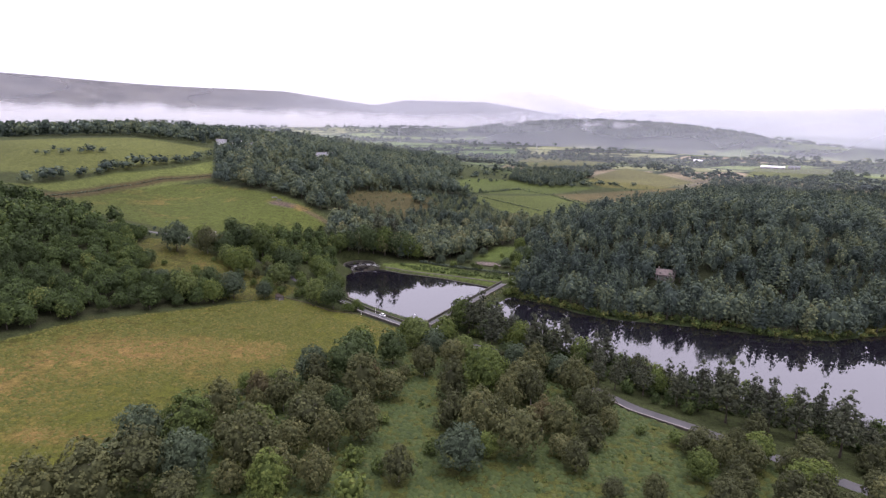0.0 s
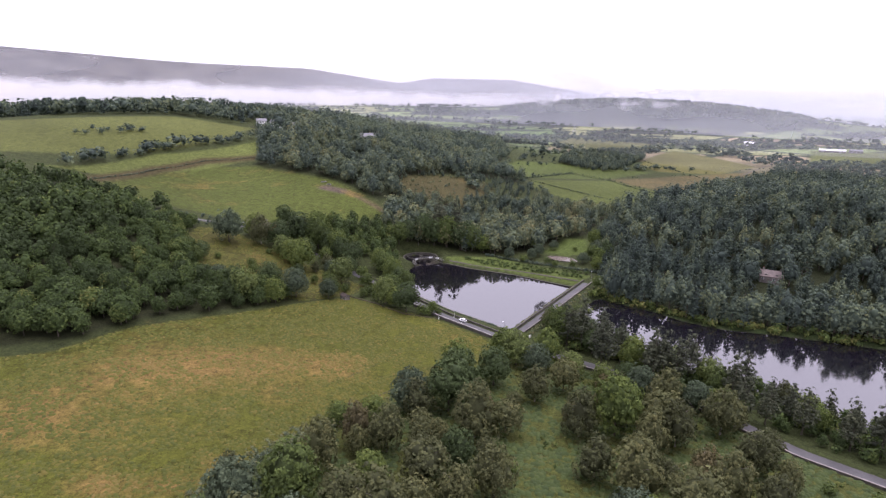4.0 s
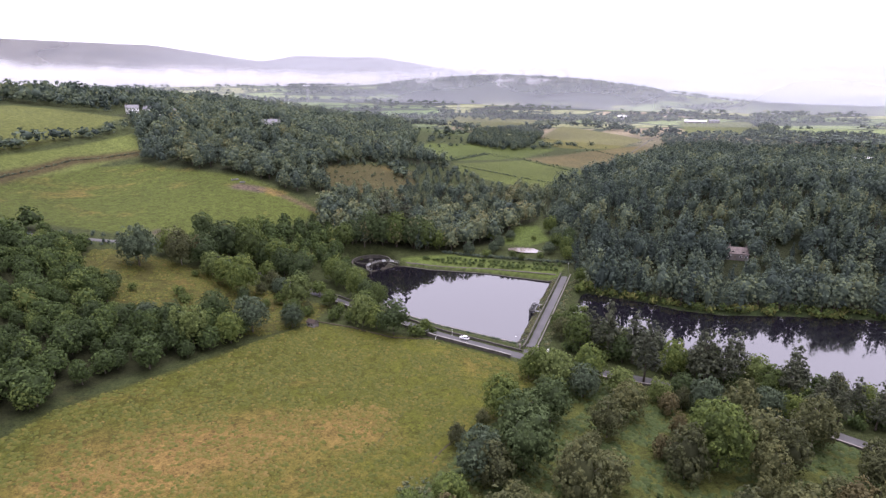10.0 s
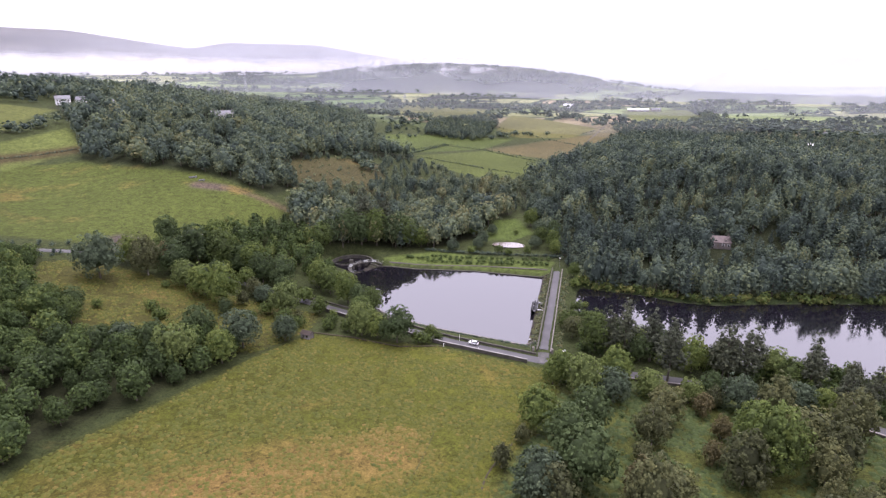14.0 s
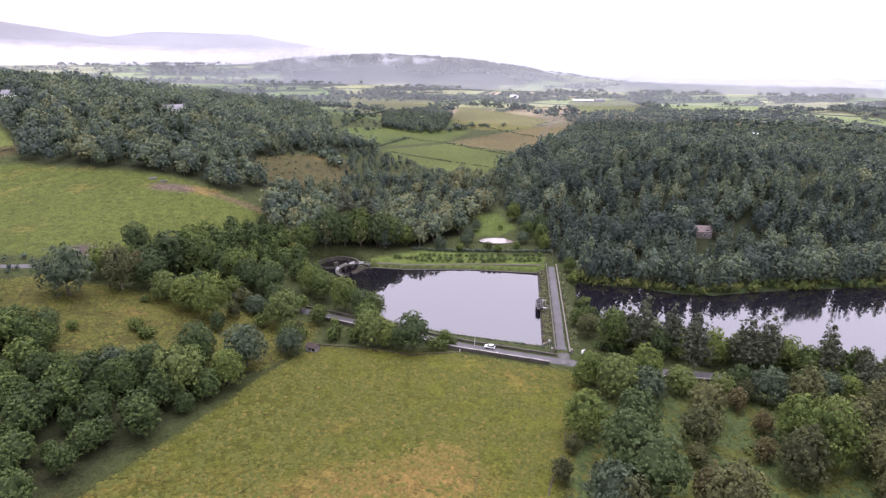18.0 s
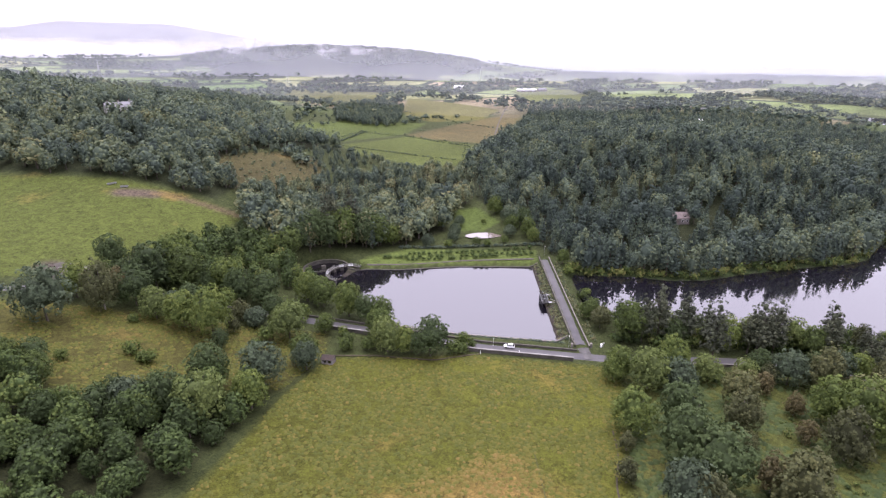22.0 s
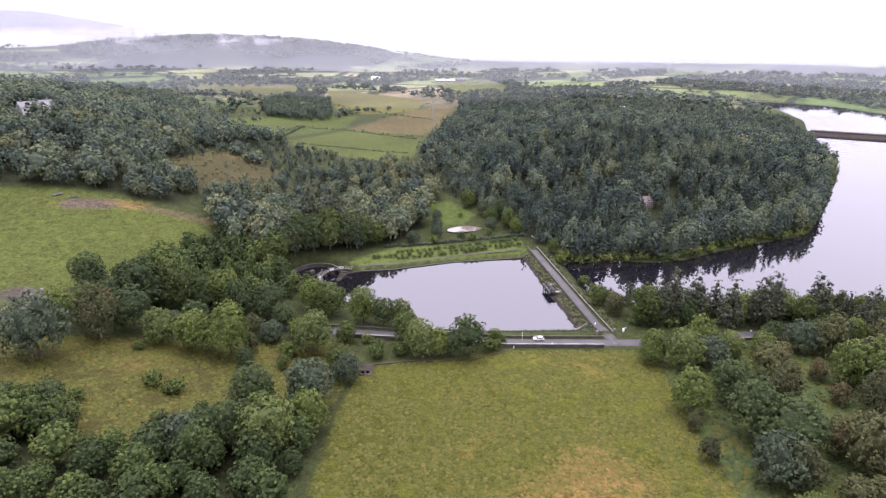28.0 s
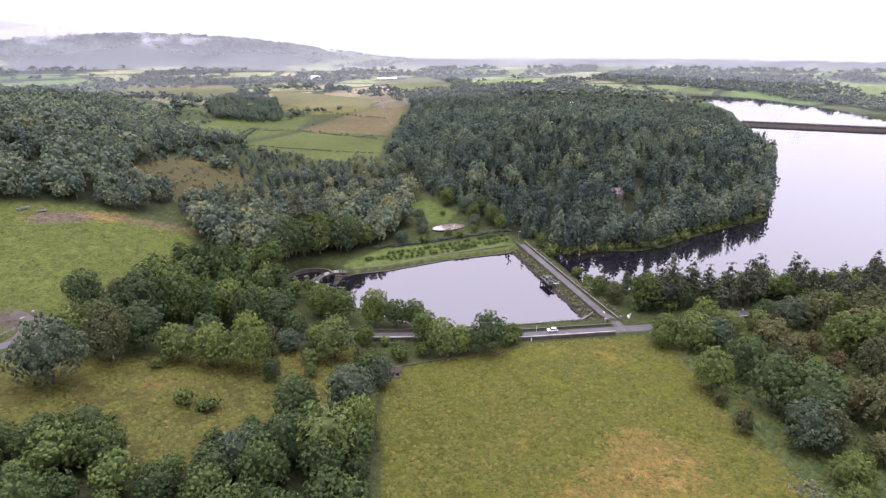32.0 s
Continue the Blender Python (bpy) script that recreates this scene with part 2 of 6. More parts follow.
    swing.inputs[1].default_value, swing.inputs[2].default_value = 0.35, 0.65
    swing.inputs[3].default_value, swing.inputs[4].default_value = 0.45, 1.55
    l.new(vast.outputs["Fac"], swing.inputs[0])
    broad = n.new("ShaderNodeMixRGB")
    broad.blend_type = "MULTIPLY"
    wild = n.new("ShaderNodeAttribute")
    wild.attribute_name = "wild"
    l.new(wild.outputs["Fac"], broad.inputs[0])
    l.new(blend.outputs[0], broad.inputs[1])
    l.new(swing.outputs[0], broad.inputs[2])
    mul = n.new("ShaderNodeMixRGB")
    mul.blend_type = "MULTIPLY"
    mul.inputs[0].default_value = 1.0
    l.new(broad.outputs[0], mul.inputs[1])
    l.new(spread.outputs[0], mul.inputs[2])
    l.new(mul.outputs[0], b.inputs["Base Color"])
    u = n.new("ShaderNodeBump")
    u.inputs["Strength"].default_value, u.inputs["Distance"].default_value = 0.8, 0.35
    l.new(tone.outputs[0], u.inputs["Height"])
    l.new(u.outputs[0], b.inputs["Normal"])
    return m


GROUND = ground_material()

# ---- terrain: broad rises, small rises, far ridges; all heights over the water ----
BROAD_RISES = [(-560, 740, 28.2), (0, 1020, 30.8), (-560, -100, 14.8), (-280, 740, 20.1), (-280, 1020, 20.9), (-560, 460, 37.4), (560, 1020, 8.4), (280, 460, 31.7), (840, 180, -10.5), (560, 460, 17.7), (0, -100, 4.5), (0, 180, -10.2), (840, 1020, 11.7), (560, -100, -8.9), (0, 740, -12.7), (560, 180, -39.6), (280, 740, -22.9), (-560, 1020, 30.8), (840, 460, -4.4), (-280, -100, 17.1), (-280, 460, 18.5), (280, -100, 8.8), (840, 740, -8.0), (560, 740, 5.8)]
SMALL_RISES = [(-70, 340, -5.7), (215, 435, 21.1), (120, 340, -10.8), (-70, 435, -16.7), (-260, 435, -12.9), (-165, 530, 9.4), (-260, 530, -20.1), (25, 530, -5.4), (120, 245, -5.2), (120, 530, -6.2), (215, 340, -10.3), (-165, 340, -15.0), (-260, 340, 9.2), (25, 435, -7.7), (25, 245, -5.9), (-260, 245, -8.1), (-70, 245, -5.1), (215, 245, -11.0), (215, 530, -4.0), (-260, 150, -4.0), (-70, 150, -2.2), (120, 435, -2.9)]
FELL_CREST = [(-180, 300), (-60, 430), (-39, 402), (-27, 348), (-16, 328), (-7, 228), (-4, 268), (4, 258), (12, 155), (15, 120), (25, 40), (40, -60), (75, -95), (180, -60)]


def smooth(a, b, v):
    u = np.clip((v - a) / (b - a), 0, 1)
    return u * u * (3 - 2 * u)


def polygon_distance(x, y, poly):
    """Signed distance to a closed outline, inside negative."""
    x, y = np.asarray(x, float), np.asarray(y, float)
    best, inside = np.full(x.shape, 1e18), np.zeros(x.shape, bool)
    for (ax, ay), (bx, by) in zip(poly, poly[1:] + poly[:1]):
        ex, ey = bx - ax, by - ay
        k = np.clip(((x - ax) * ex + (y - ay) * ey) / (ex * ex + ey * ey + 1e-9), 0, 1)
        best = np.minimum(best, (x - ax - k * ex) ** 2 + (y - ay - k * ey) ** 2)
        cross = (ay > y) != (by > y)
        inside ^= cross & (x < ex * (y - ay) / (ey if ey else 1e-9) + ax)
    d = np.sqrt(best)
    return np.where(inside, -d, d)


def line_distance(x, y, line):
    """Distance to an open line, and how far along it the nearest place lies."""
    x, y = np.asarray(x, float), np.asarray(y, float)
    best, along, run = np.full(x.shape, 1e18), np.zeros(x.shape), 0.0
    for (ax, ay), (bx, by) in zip(line, line[1:]):
        ex, ey = bx - ax, by - ay
        size = math.hypot(ex, ey)
        k = np.clip(((x - ax) * ex + (y - ay) * ey) / (size * size), 0, 1)
        d = (x - ax - k * ex) ** 2 + (y - ay - k * ey) ** 2
        along, best = np.where(d < best, run + k * size, along), np.minimum(d, best)
        run += size
    return np.sqrt(best), along


def relief(x, y):
    """The lie of the land before banks and roads are cut."""
    x, y = np.asarray(x, float), np.asarray(y, float)
    near = np.full(x.shape, 8.0)
    for cx, cy, rise in BROAD_RISES:
        near = near + rise * np.exp(-((x - cx) ** 2 + (y - cy) ** 2) / (2 * 240.0 ** 2))
    for cx, cy, rise in SMALL_RISES:
        near = near + rise * np.exp(-((x - cx) ** 2 + (y - cy) ** 2) / (2 * 75.0 ** 2))
    near = near + 12 * np.exp(-((x + 150) ** 2 + (y - 680) ** 2) / (2 * 60.0 ** 2))
    radius, bearing = np.hypot(x, y), np.degrees(np.arctan2(x, y))
    sink = -75 * smooth(1400, 4800, radius) * smooth(15, 45, bearing)
    wooded = 82 * np.exp(-((x - 640) / 520) ** 2 - ((y - 2550) / 420) ** 2) + 45 * np.exp(-((x - 1150) / 500) ** 2 - ((y - 2300) / 400) ** 2)
    upland = 70 * smooth(1200, 2600, radius) * smooth(20, -10, bearing)
    far = 12 + sink + wooded + upland
    crest = np.interp(bearing, [b for b, _ in FELL_CREST], [h for _, h in FELL_CREST])
    far = far + (crest - far) * smooth(3000, 4500, radius)
    return near + (far - near) * smooth(900, 1500, radius)


# ---- plan: water, roads, fields, woods ----
BASIN = [(-8, 296), (36, 366.5), (0, 390), (-32, 404), (-45, 413), (-58, 417), (-68, 410), (-73, 398), (-67, 362), (-62, 346), (-42, 325)]
RESERVOIR = [(20, 312), (31, 297), (45, 276), (62, 258), (92, 238), (114, 219), (150, 200), (200, 130), (330, 20), (560, -90), (800, -60), (840, 100), (800, 257), (885, 325), (935, 400), (985, 480), (1005, 560), (1000, 680), (975, 720), (940, 620), (860, 518), (747, 447), (640, 408), (520, 352), (410, 313), (350, 303), (268, 286), (232, 281), (208, 275), (190, 277), (162, 288), (128, 299), (100, 306), (83, 316), (73, 328), (59, 338), (46, 348), (42, 345)]
ROAD = [(-420, 392), (-330, 400), (-250, 402), (-196, 409), (-178, 414), (-130, 398), (-92, 360), (-45.3, 307.3), (-16.3, 281.3), (-3.5, 270.2), (30, 249), (51, 231), (76, 197), (92, 179), (150, 120), (260, 30)]
CAUSEWAY = [(-10, 285), (43.5, 370)]
FAR_DAM = [(632, 404), (690, 249), (715, 130), (730, -80)]
WELL, WELL_RADIUS = (-67, 425), 12.5
NEAR_FIELD = [(-100, 330), (-50, 303), (-14, 271), (-17, 257), (-38, 238), (-56, 220), (-66, 208), (-76, 196), (-88, 180), (-102, 150), (-106, 128), (-130, 40), (-360, 40), (-300, 150), (-190, 222), (-178, 250), (-151, 278), (-122, 311)]
UPPER_FIELD = [(-104, 486), (-110, 494), (-154, 525), (-241, 564), (-301, 546), (-330, 470), (-317, 440), (-288, 430), (-191, 418), (-165, 432), (-123, 450), (-98, 476)]
STRIP_FIELD = [(-365, 440), (-345, 470), (-328, 547), (-263, 635), (-242, 590), (-305, 505), (-322, 462)]
TOP_FIELD = [(-640, 480), (-469, 600), (-387, 700), (-283, 692), (-300, 604), (-361, 490), (-420, 430)]
CLEARING = [(-110, 543), (-92, 582), (-70, 606), (-22, 634), (-2, 606), (-14, 566), (-30, 528), (-92, 512)]
VALLEY_FIELD = [(38, 632), (40, 679), (152, 738), (187, 640), (135, 590), (100, 562), (76, 590)]
VALLEY_FIELD_HIGH = [(40, 820), (10, 760), (25, 690), (56, 700), (150, 748), (238, 845), (110, 855)]
STUBBLE_FIELD = [(145, 748), (274, 827), (401, 880), (425, 850), (330, 752), (195, 645), (160, 705)]
BROW_FIELD = [(397, 1212), (420, 915), (330, 840), (245, 852), (230, 900), (272, 995)]
TOP_VALLEY_FIELD = [(262, 1583), (418, 1403), (341, 1158), (161, 1046), (100, 1150), (180, 1407)]
EAST_FIELD = [(704, 1255), (875, 1230), (720, 980), (600, 900), (500, 930)]
LAWN = [(47, 470), (62, 466), (60, 432), (40, 426), (24, 438)]
GARDEN = [(-50, 424), (-14, 428), (48, 382), (38, 368), (0, 392), (-45, 415)]
WOOD_HILL = [(54, 356), (64, 347), (80, 332), (105, 314), (130, 308), (165, 297), (200, 286), (230, 291), (268, 296), (350, 312), (415, 322), (520, 361), (630, 421), (740, 462), (720, 540), (640, 640), (560, 740), (520, 860), (430, 850), (330, 745), (200, 640), (110, 560), (88, 520), (70, 480), (70, 440), (50, 384)]
WOOD_CENTRE = [(-92, 516), (-60, 526), (-34, 532), (0, 560), (60, 575), (100, 558), (112, 556), (88, 518), (66, 476), (46, 472), (22, 440), (-10, 432), (-40, 436), (-52, 441), (-84, 440), (-98, 452), (-97, 478)]
WOOD_UPPER = [(-246, 590), (-243, 568), (-154, 529), (-108, 497), (-92, 520), (-108, 545), (-70, 605), (-20, 645), (30, 652), (14, 700), (0, 760), (30, 830), (20, 920), (-100, 940), (-300, 840), (-292, 696), (-262, 640)]
WOOD_LEFT = [(-124, 316), (-151, 284), (-178, 258), (-192, 230), (-290, 165), (-380, 260), (-390, 395), (-300, 428), (-250, 414), (-216, 392), (-214, 362), (-178, 322), (-146, 322), (-132, 322)]
SCRUB_EAST = [(-14, 268), (60, 222), (90, 172), (150, 110), (60, 60), (-110, 60), (-104, 150), (-76, 196), (-56, 220), (-17, 257)]
SCRUB_WEST = [(-122, 313), (-100, 332), (-92, 350), (-130, 370), (-160, 385), (-200, 400), (-216, 392), (-214, 362), (-178, 322)]
COPSE = [(118, 900), (205, 1040), (280, 1090), (262, 970), (188, 838), (150, 806), (117, 827), (101, 846)]
along_road = [0.0]
for (ax, ay), (bx, by) in zip(ROAD, ROAD[1:]):
    along_road.append(along_road[-1] + math.hypot(bx - ax, by - ay))
road_levels = [3.8 if 5 < i < 13 else 6.0 if i in (5, 13) else float(relief(px, py)) for i, (px, py) in enumerate(ROAD)]


def ground(x, y):
    """Finished height of the ground, with banks, roads and dams."""
    x, y = np.asarray(x, float), np.asarray(y, float)
    h = relief(x, y)
    shores = [(polygon_distance(x, y, BASIN), 0.5), (polygon_distance(x, y, RESERVOIR), 0.42)]
    for d, steep in shores:
        h = np.where(d < 120, np.maximum(h, 1.2), h)
    for d, steep in shores:
        h = np.minimum(h, np.maximum(-4, -0.5 + steep * d + 0.012 * np.maximum(d, 0) ** 2))
    d, _ = line_distance(x, y, CAUSEWAY)
    h = np.maximum(h, 3.3 - 0.75 * np.maximum(0, d - 3.2))
    d, _ = line_distance(x, y, FAR_DAM)
    h = np.maximum(h, 3.5 - 0.35 * np.maximum(0, d - 3))
    d = np.hypot(x - WELL[0], y - WELL[1])
    h = np.where(d < WELL_RADIUS, -2.5, h + (1.6 - h) * (1 - smooth(WELL_RADIUS, WELL_RADIUS + 6, d)))
    d, s = line_distance(x, y, ROAD)
    level = np.interp(s, along_road, road_levels)
    return h + (level - h) * (1 - smooth(4.2, 8.2, d))


def spaced(start, stop, step):
    return list(np.arange(start, stop, step))


def stretched(start, stop, step, growth):
    """Places from start to stop with steps that grow."""
    out, sign = [start], 1 if stop > start else -1
    while (stop - out[-1]) * sign > 0:
        out.append(out[-1] + sign * step)
        step *= growth
    return out[1:]


def sheet(name, xs, ys, height):
    gx, gy = np.meshgrid(np.array(xs), np.array(ys))
    v = np.stack([gx, gy, height(gx, gy)], -1).reshape(-1, 3)
    w = len(xs)
    a = (np.arange(len(ys) - 1)[:, None] * w + np.arange(w - 1)[None]).ravel()
    return v, np.stack([a, a + 1, a + 1 + w, a + w], -1)


def quads(name, v, f, material, smooth_shade=False, slots=None):
    """A mesh from arrays of corners and four-cornered faces."""
    me = bpy.data.meshes.new(name)
    v, f = np.asarray(v, np.float32), np.asarray(f, np.int32)
    me.vertices.add(len(v))
    me.vertices.foreach_set("co", v.ravel())
    me.loops.add(f.size)
    me.loops.foreach_set("vertex_index", f.ravel())
    me.polygons.add(len(f))
    me.polygons.foreach_set("loop_start", np.arange(len(f), dtype=np.int32) * 4)
    if smooth_shade:
        me.polygons.foreach_set("use_smooth", np.ones(len(f), bool))
    for one in material if isinstance(material, (list, tuple)) else [material]:
        me.materials.append(one)
    if slots is not None:
        me.polygons.foreach_set("material_index", np.asarray(slots, np.int32))
    me.update(calc_edges=True)
    return me


xs = stretched(-640, -6000, 12, 1.1)[::-1] + spaced(-640, -360, 8) + spaced(-360, 260, 2.9) + spaced(260, 520, 5) + spaced(520, 1000, 10) + stretched(1000, 6500, 14, 1.05)
ys = stretched(60, -5500, 8, 1.2)[::-1] + spaced(60, 120, 5) + spaced(120, 560, 2.9) + spaced(560, 960, 5) + spaced(960, 1500, 10) + stretched(1500, 6500, 14, 1.05)
land_v, land_f = sheet("ground", xs, ys, ground)
land_mesh = quads("ground", land_v, land_f, GROUND, True)
lx, ly = land_v[:, 0], land_v[:, 1]
cover = np.empty((len(lx), 4), np.float32)
cover[:] = (0.058, 0.072, 0.024, 1)
straw = np.full(len(lx), -0.15, np.float32)
farness = smooth(900, 1600, np.hypot(lx, ly))


def wooded_belt(px, py):
    return noise.noise(Vector((px / 260, py / 110, 4.0))) + 0.5 * noise.noise(Vector((px / 70, py / 60, 9.0)))


straw[farness > 0.4] = -0.6
belts = np.array([wooded_belt(px, py) for px, py in zip(lx, ly)])
ridge = np.exp(-((lx - 640) / 560) ** 2 - ((ly - 2400) / 420) ** 2)
dark = smooth(0.02, 0.1, belts + 1.4 * ridge) * farness
cover[:, :3] += (np.array((0.036, 0.048, 0.034)) - cover[:, :3]) * dark[:, None]
farm = smooth(850, 1150, np.hypot(lx, ly)) * (1 - dark)
moor = smooth(2900, 3300, np.hypot(lx, ly)) * smooth(25, 10, np.degrees(np.arctan2(lx, ly)))
cover[:, :3] += (np.array((0.11, 0.10, 0.085)) - cover[:, :3]) * moor[:, None]
farm *= 1 - moor
for poly, colour, dry, edge in (
    (WOOD_HILL, (0.035, 0.042, 0.018), -0.5, 4), (WOOD_CENTRE, (0.04, 0.045, 0.02), -0.3, 4), (WOOD_UPPER, (0.035, 0.042, 0.018), -0.5, 4), (WOOD_LEFT, (0.04, 0.045, 0.018), -0.4, 4),
    (SCRUB_EAST, (0.088, 0.098, 0.024), -0.1, 4), (SCRUB_WEST, (0.093, 0.089, 0.023), 0.05, 4),
    (NEAR_FIELD, (0.106, 0.112, 0.017), 0.10, 2.5), (UPPER_FIELD, (0.088, 0.108, 0.023), -0.12, 3), (STRIP_FIELD, (0.13, 0.155, 0.04), -0.5, 4), (TOP_FIELD, (0.13, 0.145, 0.04), -0.3, 6),
    (CLEARING, (0.090, 0.080, 0.031), 0.05, 8), (VALLEY_FIELD, (0.105, 0.130, 0.032), -0.6, 3), (VALLEY_FIELD_HIGH, (0.095, 0.125, 0.03), -0.5, 4), (STUBBLE_FIELD, (0.135, 0.115, 0.05), 0.1, 14),
    (BROW_FIELD, (0.15, 0.145, 0.045), 0.0, 6), (TOP_VALLEY_FIELD, (0.145, 0.152, 0.05), -0.4, 8), (EAST_FIELD, (0.13, 0.15, 0.04), -0.3, 6), (LAWN, (0.095, 0.13, 0.03), -0.6, 2), (GARDEN, (0.125, 0.165, 0.04), -0.6, 1.5)):
    inside = 1 - smooth(-edge, edge * 0.3, polygon_distance(lx, ly, poly))
    cover[:, :3] += (np.array(colour) - cover[:, :3]) * inside[:, None]
    straw += (dry - straw) * inside
    farm *= 1 - inside
# straw-coloured stands of dead grass in the near field
for cx, cy, rx, ry, much in ((-118, 229, 38, 16, 0.52), (-90, 243, 18, 9, 0.34), (-145, 212, 32, 20, 0.48), (-160, 178, 24, 16, 0.46), (-126, 152, 9, 5, 0.62), (-111, 156, 6, 4, 0.55), (-101, 166, 7, 4, 0.58), (-104, 270, 7, 5, 0.28), (-93, 271, 5, 4, 0.28), (-82, 234, 9, 6, 0.25), (-172, 258, 14, 5, 0.3), (-275, 495, 55, 32, 0.46), (-215, 552, 60, 15, 0.45), (-185, 510, 25, 12, 0.3), (-240, 450, 30, 12, 0.35), (-130, 500, 14, 8, 0.5), (-60, 212, 12, 7, 0.25)):
    straw += much * np.exp(-((lx - cx) / rx) ** 2 - ((ly - cy) / ry) ** 2)
shore = np.minimum(polygon_distance(lx, ly, BASIN), polygon_distance(lx, ly, RESERVOIR))
for line, colour, half in (([(-322, 446), (-308, 515), (-287, 561), (-248, 587)], (0.085, 0.07, 0.03), 9), ([(-150, 505), (-134, 503), (-113, 490), (-100, 481)], (0.12, 0.095, 0.05), 3.5), ([(-157, 507), (-142, 504)], (0.13, 0.10, 0.075), 6), ([(-190, 428), (-184, 421)], (0.085, 0.068, 0.058), 7), ([(-38, 232), (-48, 218), (-60, 208)], (0.115, 0.118, 0.032), 5)):
    near = smooth(half * 1.3, half * 0.4, line_distance(lx, ly, line)[0])
    cover[:, :3] += (np.array(colour) - cover[:, :3]) * near[:, None]
strip = smooth(12, 6, shore) * smooth(30, 60, lx)
cover[:, :3] += (np.array((0.055, 0.08, 0.026)) - cover[:, :3]) * strip[:, None]
straw -= 0.5 * strip
cover[:, :3] *= 0.71
mud = 1 - smooth(-1.0, 0.6, shore)
cover[:, :3] += (np.array((0.05, 0.043, 0.035)) - cover[:, :3]) * mud[:, None]
for name, kind, data in (("cover", "FLOAT_COLOR", cover), ("straw", "FLOAT", straw), ("farm", "FLOAT", farm.astype(np.float32)), ("wild", "FLOAT", (0.4 + 0.6 * moor).astype(np.float32))):
    layer = land_mesh.attributes.new(name, kind, "POINT")
    layer.data.foreach_set("color" if kind == "FLOAT_COLOR" else "value", data.ravel())
tagged(new("ground", land_mesh), "rolling green pasture and rough grass with straw patches", "ground", kind="structure")


def flat_polygon(name, poly, z, material, label, category):
    bm = bmesh.new()
    bm.faces.new([bm.verts.new((px, py, z)) for px, py in poly])
    bmesh.ops.triangulate(bm, faces=bm.faces[:])
    for f in bm.faces:
        if f.normal.z < 0:
            f.normal_flip()
    me = bpy.data.meshes.new(name)
    bm.to_mesh(me)
    bm.free()
    me.materials.append(material)
    return tagged(new(name, me), label, category, kind="structure")


flat_polygon("water_basin", BASIN, 0, WATER, "still dark basin water reflecting the pale sky", "water")
flat_polygon("water_reservoir", RESERVOIR, 0, WATER, "wide calm reservoir reflecting trees and white sky", "water")
flat_polygon("water_well", [(WELL[0] + 12.4 * math.cos(a * math.pi / 12), WELL[1] + 12.4 * math.sin(a * math.pi / 12)) for a in range(24)], -0.3, WATER, "dark water in the round stone pool", "water")
flat_polygon("water_pond", [(36 + 11 * math.cos(a * math.pi / 10) * 1.0, 419 + 6 * math.sin(a * math.pi / 10) - 0.35 * 11 * math.cos(a * math.pi / 10)) for a in range(20)], float(ground(36, 419)) + 0.5, MUDDY, "small pale pond beside the lawn", "water")


def ribbon(name, line, width, lift, material, label, category, step=3.0):
    """A strip of road laid on the ground."""
    pts, run = [], [0.0]
    for (ax, ay), (bx, by) in zip(line, line[1:]):
        run.append(run[-1] + math.hypot(bx - ax, by - ay))
    s = np.arange(0, run[-1], step)
    px, py = np.interp(s, run, [p[0] for p in line]), np.interp(s, run, [p[1] for p in line])
    k = np.ones(5) / 5
    qx, qy = np.convolve(np.pad(px, 2, "edge"), k, "valid"), np.convolve(np.pad(py, 2, "edge"), k, "valid")
    tx, ty = np.gradient(qx), np.gradient(qy)
    size = np.hypot(tx, ty)
    nx, ny = -ty / size, tx / size
    side = np.linspace(-0.5, 0.5, 5)
    gx, gy = qx[:, None] + nx[:, None] * side * width, qy[:, None] + ny[:, None] * side * width
    z = np.maximum(ground(gx, gy), ground(qx, qy)[:, None] - 0.02) + lift + 0.05 * (1 - (2 * side) ** 2)
    z[:, 0], z[:, -1] = z[:, 0] - lift - 0.15, z[:, -1] - lift - 0.15
    v = np.stack([gx, gy, z], -1).reshape(-1, 3)
    a = (np.arange(len(s) - 1)[:, None] * 5 + np.arange(4)[None]).ravel()
    me = quads(name, v, np.stack([a, a + 1, a + 6, a + 5], -1)[:, ::-1], material, True)
    return tagged(new(name, me), label, category, kind="structure")


ribbon("road", ROAD, 6.2, 0.16, ASPHALT, "damp grey single-track asphalt road beside the basin", "road")
ribbon("road_causeway", CAUSEWAY, 4.4, 0.2, ASPHALT, "pale grey service road along the causeway top", "road")

# ---- trees ----
rng = np.random.default_rng(7)


def cube_sphere(n=2):
    """Corners and faces of a ball made of four-cornered faces."""
    keys, verts, faces = {}, [], []
    for axis in range(3):
        for sign in (-1, 1):
            for i in range(n):
                for j in range(n):
                    ids = []
                    for di, dj in ((0, 0), (1, 0), (1, 1), (0, 1)):
                        p = [0, 0, 0]
                        p[axis], p[(axis + 1) % 3], p[(axis + 2) % 3] = sign, 2 * (i + di) / n - 1, 2 * (j + dj) / n - 1
                        key = tuple(round(c, 4) for c in p)
                        if key not in keys:
                            keys[key] = len(verts)
                            verts.append(np.array(p) / np.linalg.norm(p))
                        ids.append(keys[key])
                    faces.append(ids if sign > 0 else ids[::-1])
    return np.array(verts), np.array(faces)


BALLS = {n: cube_sphere(n) for n in range(1, 8)}


